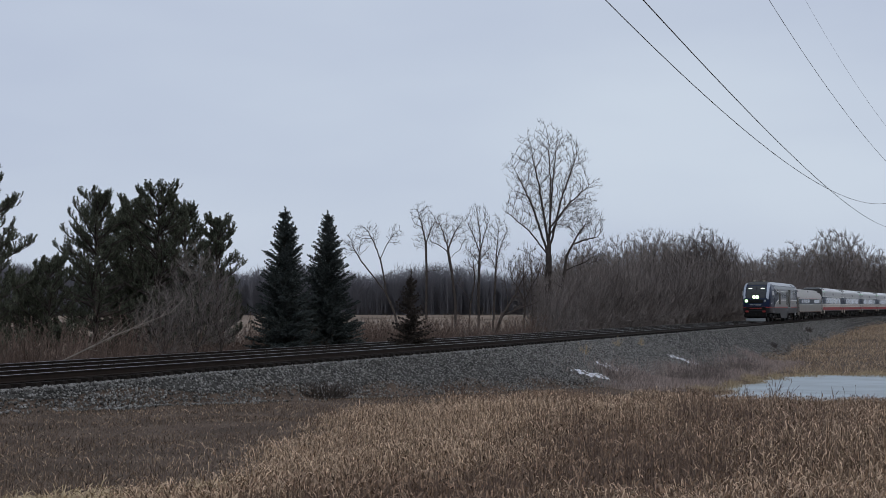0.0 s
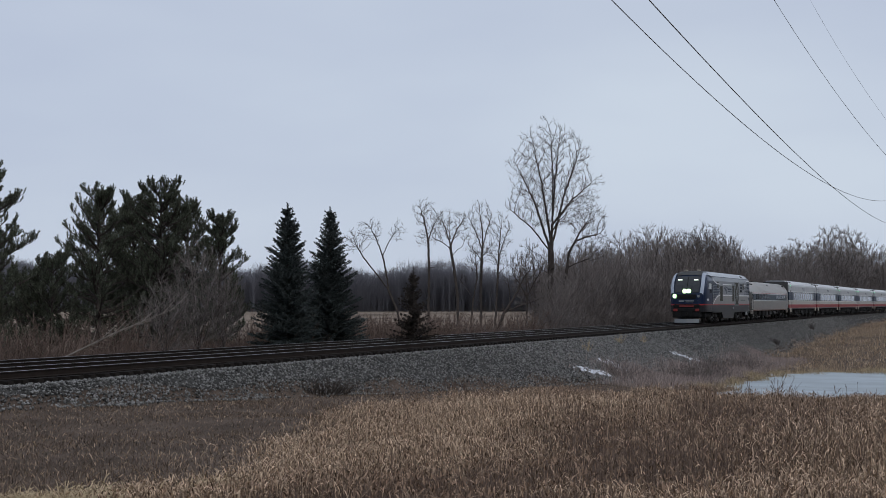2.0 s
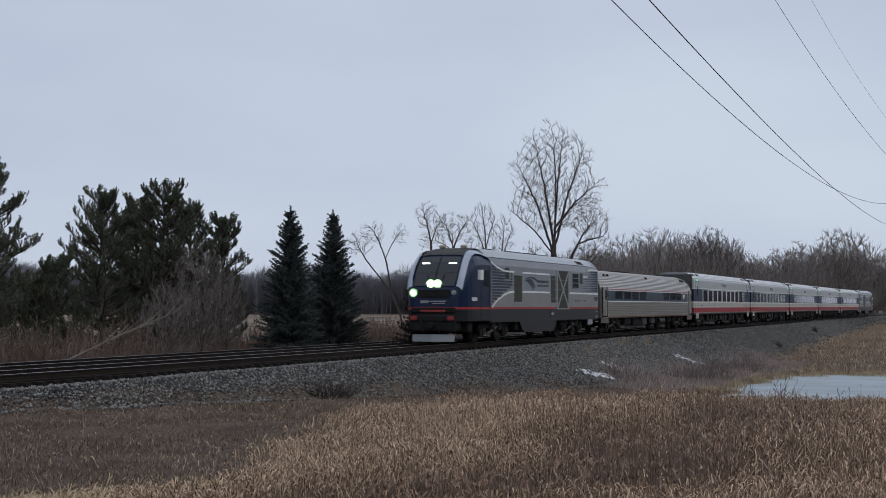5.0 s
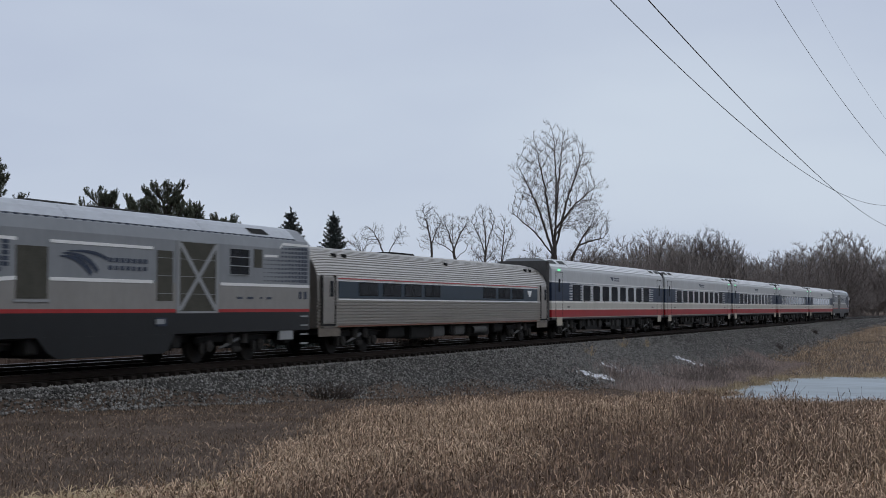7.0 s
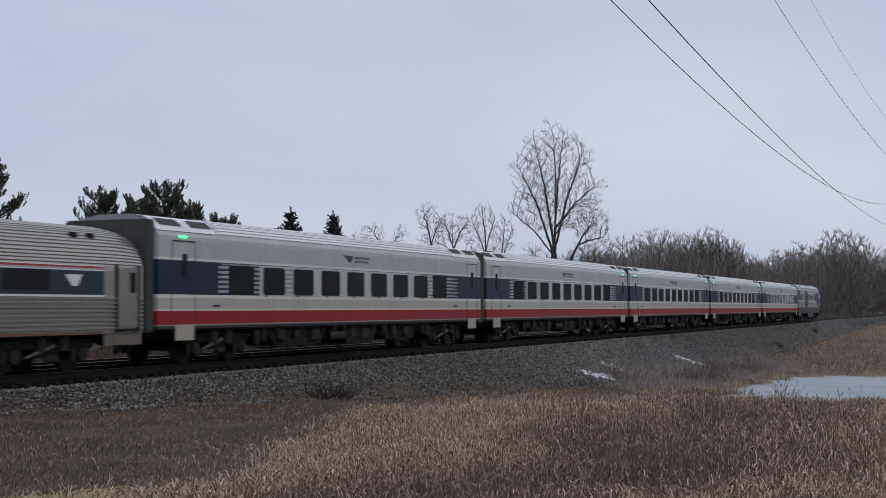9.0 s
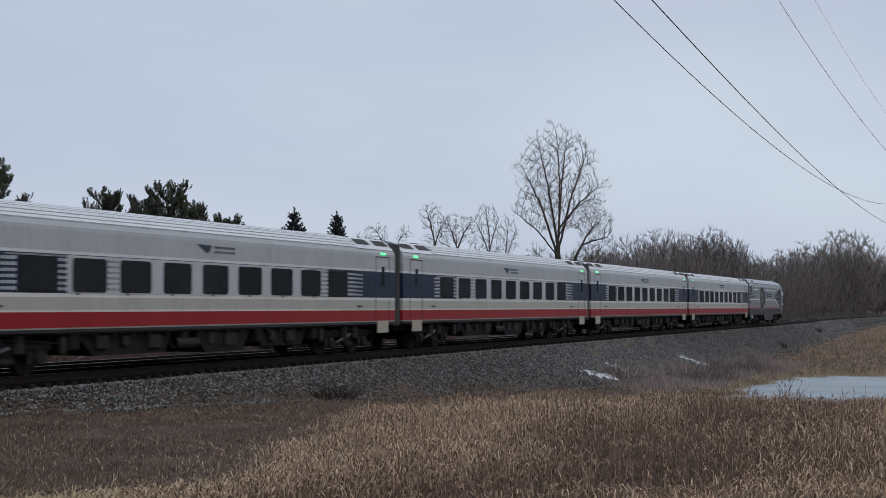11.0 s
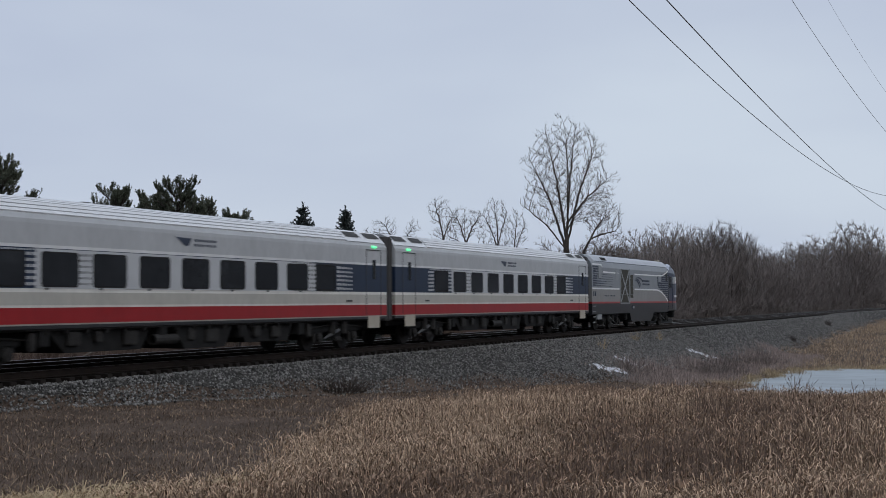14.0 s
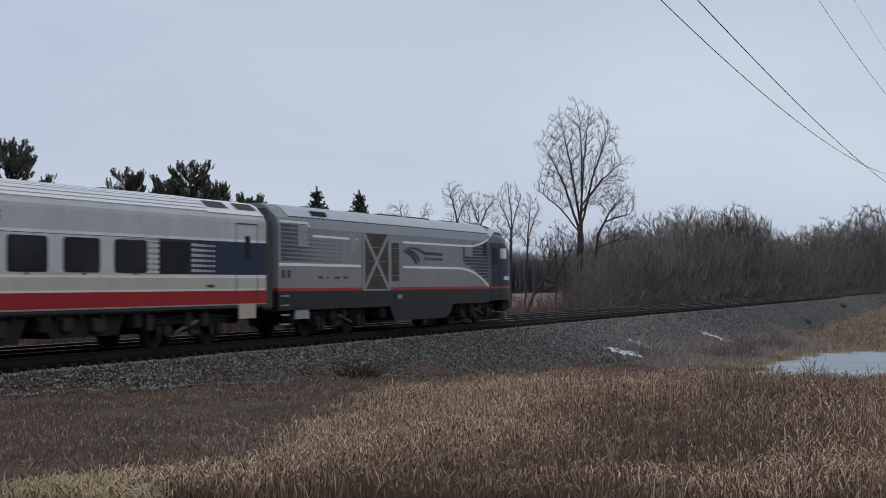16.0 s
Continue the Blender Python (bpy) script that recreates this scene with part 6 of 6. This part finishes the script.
# ---- ties and stones ----
rng = random.Random(8)
tie = Soup()
tie.bbox(-0.115, 0.115, -1.3, 1.3, -0.18, 0.0, 0.012)
tie_mesh = tie.mesh("tie", M_TIE)
for track, y0, z0, count in ((track_near, TRACK, -0.185, 300), (track_far, SIDING, -0.255, 300)):
    for k in range(count):
        ob = new("tie", tie_mesh)
        ob.parent = track
        ob.location = (20 + k * 0.53 + rng.uniform(-0.03, 0.03), y0 + rng.uniform(-0.04, 0.04), z0 + rng.uniform(-0.01, 0.004))
        ob.rotation_euler = (0, 0, rng.uniform(-0.01, 0.01))

STONE = np.array([[1, 0, -0.4], [-0.5, 0.87, -0.4], [-0.5, -0.87, -0.4], [0.3, 0.2, 0.75], [-0.35, -0.1, 0.8]], float)
STONE_F = np.array([[0, 1, 3], [1, 4, 3], [1, 2, 4], [2, 0, 4], [0, 3, 4], [0, 2, 1]])


def stones(n, x0, x1, size, seed):
    rng = np.random.default_rng(seed)
    x = x0 + (x1 - x0) * rng.random(n) ** 1.6
    x += rng.uniform(0, 18, n) * (x0 > 50)
    y = rng.uniform(14.5, SIDING - 1, n)
    low = np.interp(x, LOW_X, LOW_Z)
    toe = TRACK - 1.75 - (SHOULDER - low) / 0.5
    thin = rng.random(n) < np.clip((y - toe + 0.5) / 1.2 + 0.5 * patchy(x, y, 0.9, 0.4), 0.05, 1)
    clear = np.abs(np.abs(y - TRACK) - 0.755) > 0.12
    keep = thin & clear & (y > toe - 0.9)
    x, y = x[keep], y[keep] - drift(x[keep])
    n = len(x)
    z = land(x, y) + 0.05
    s = size * rng.uniform(0.55, 1.35, (n, 1, 1)) * rng.uniform(0.7, 1.2, (n, 5, 1)) * rng.uniform(0.75, 1.25, (n, 1, 3))
    q = rng.normal(size=(n, 4))
    q /= np.linalg.norm(q, axis=1)[:, None]
    w, a, b, c = q.T
    R = np.stack([np.stack([1 - 2 * (b * b + c * c), 2 * (a * b - c * w), 2 * (a * c + b * w)], 1), np.stack([2 * (a * b + c * w), 1 - 2 * (a * a + c * c), 2 * (b * c - a * w)], 1),
                  np.stack([2 * (a * c - b * w), 2 * (b * c + a * w), 1 - 2 * (a * a + b * b)], 1)], 1)
    v = np.einsum("nij,nkj->nki", R, STONE[None] * s) + np.stack([x, y, z], 1)[:, None]
    f = (np.arange(n) * 5)[:, None, None] + STONE_F[None]
    ob = new("ballast", fast("ballast", v.reshape(-1, 3), f.reshape(-1, 3), M_STONE))
    return tagged(ob, "grey crushed stone ballast on the railway bank", "gravel", kind="stuff")


stones(130000, 20, 90, 0.041, 1)
stones(80000, 56, 190, 0.055, 2)
stones(20000, 150, 420, 0.085, 3)

# snow left in the gullies of the bank
for k, (xa, ya, xb, yb, w) in enumerate(((68.6, 19.3, 71.8, 17.4, 0.34), (63.3, 19.0, 66.0, 17.9, 0.2), (84.6, 19.0, 87.0, 17.7, 0.22))):
    r = random.Random(60 + k)
    s = Soup()
    for i in range(40):
        t = r.random()
        x, y = xa + (xb - xa) * t + r.gauss(0, w * 1.6), ya + (yb - ya) * t + r.gauss(0, w * 0.3)
        q = r.uniform(0.05, 0.16)
        pts = []
        for j in range(7):
            g = 6.283 * j / 7
            px, py = x + q * 1.5 * math.cos(g) * r.uniform(0.6, 1.3), y + q * math.sin(g) * r.uniform(0.6, 1.3)
            pts.append(Vector((px, py, float(land(px, py)) + 0.065)))
        mid = sum(pts, Vector()) / 7 + Vector((0, 0, 0.05))
        for j in range(7):
            s.poly(pts[j], pts[(j + 1) % 7], mid)
    tagged(new("snow_streak", s.mesh("snow_streak", M_SNOW, normals=False)), "thin broken streak of old snow on the gravel bank", "snow", kind="stuff")

# weeds on the bank
weed = [("dark low dead weed clump on the gravel bank", 37.9, 19.7, 0.6, 1.9, 170, M_BARK), ("dark weed clump at the bank's foot", 43.6, 17.4, 0.75, 1.3, 30, M_STEMS),
        ("tall dark weed stalks at the pond's edge", 64.9, 9.6, 1.9, 0.9, 14, M_STEMS), ("tall dark weed stalks at the pond's edge", 66.6, 11.2, 1.3, 1.5, 14, M_STEMS),
        ("tall dark weed stalks at the pond's edge", 64.0, 6.2, 1.4, 1.4, 12, M_STEMS),
        ("small dark stump on the gravel bank", 122.0, 18.0, 0.7, 0.6, 40, M_BARK), ("small dark weed on the gravel bank", 158.0, 19.4, 0.9, 0.7, 40, M_BARK)]
for k, (label, x, y, hgt, wid, n, m) in enumerate(weed):
    bush("weed_clump", label, (x, y, float(land(x, y))), hgt, wid, 300 + k, n, m, "weed", fork=4, fine=0.008)
for k, (x, y) in enumerate(((77.6, 20.6), (82.7, 20.4), (69.5, 20.2))):
    bush("grass_tuft", "pale dry grass tuft on the gravel bank", (x, y, float(land(x, y))), 0.8, 0.35, 320 + k, 14, M_STRAW, "grass tuft", fork=2, fine=0.012)
for k in range(26):
    r = random.Random(400 + k)
    x = r.uniform(66, 100)
    low = float(np.interp(x, LOW_X, LOW_Z))
    y = TRACK - 1.75 - (SHOULDER - low) / 0.5 + r.uniform(-1.4, 0.9)
    bush("verge_brush", "low grey-brown dead brush at the bank's foot", (x, y, float(land(x, y))), r.uniform(0.6, 1.2), r.uniform(1.5, 2.4), 420 + k, 40, M_BRUSH, "brush", "dead brush by the pond", 4, 0.01)


# ---- what moves ----
def motions():
    times = [0, 1 / 30] + [0.5 * k for k in range(1, 32)] + [16 - 1 / 30, 16]
    for ob, off, turn in [(lead, J[0], 0), (tube, J[1], 0), *[(c, J[2 + i], 0) for i, c in enumerate(coaches)], (tail, J[8], 180)]:
        rows, reach = [], -22.0 if turn else 26.0
        for t in times:
            x = NOSE + off - SPEED * (t - 7)
            y0, y1 = TRACK - float(drift(x)), TRACK - float(drift(x + reach))
            rows.append((t, pose(x, y0, 0, 0, 0, turn + math.degrees(math.atan((y1 - y0) / reach)))))
        walk(ob, rows)
    # wheels roll: alike wheelsets share one set of keys
    groups = {}
    for ob in list(scene.objects):
        if ob.name.startswith("wheelset"):
            tail_end = ob.parent.parent == tail
            groups.setdefault((round(ob.location.x, 3), round(ob.location.z, 3), tail_end), []).append(ob)
    for (x, r, back), obs in groups.items():
        rate = SPEED / r * (1 if back else -1)
        walk(obs[0], [(k / 30, pose(x, 0, r) @ Matrix.Rotation(rate * k / 30, 4, "Y")) for k in range(481)])
        src = obs[0].animation_data
        for ob in obs[1:]:
            ob.rotation_mode = "QUATERNION"
            ad = ob.animation_data_create()
            ad.action = src.action
            ad.action_slot = src.action_slot


motions()
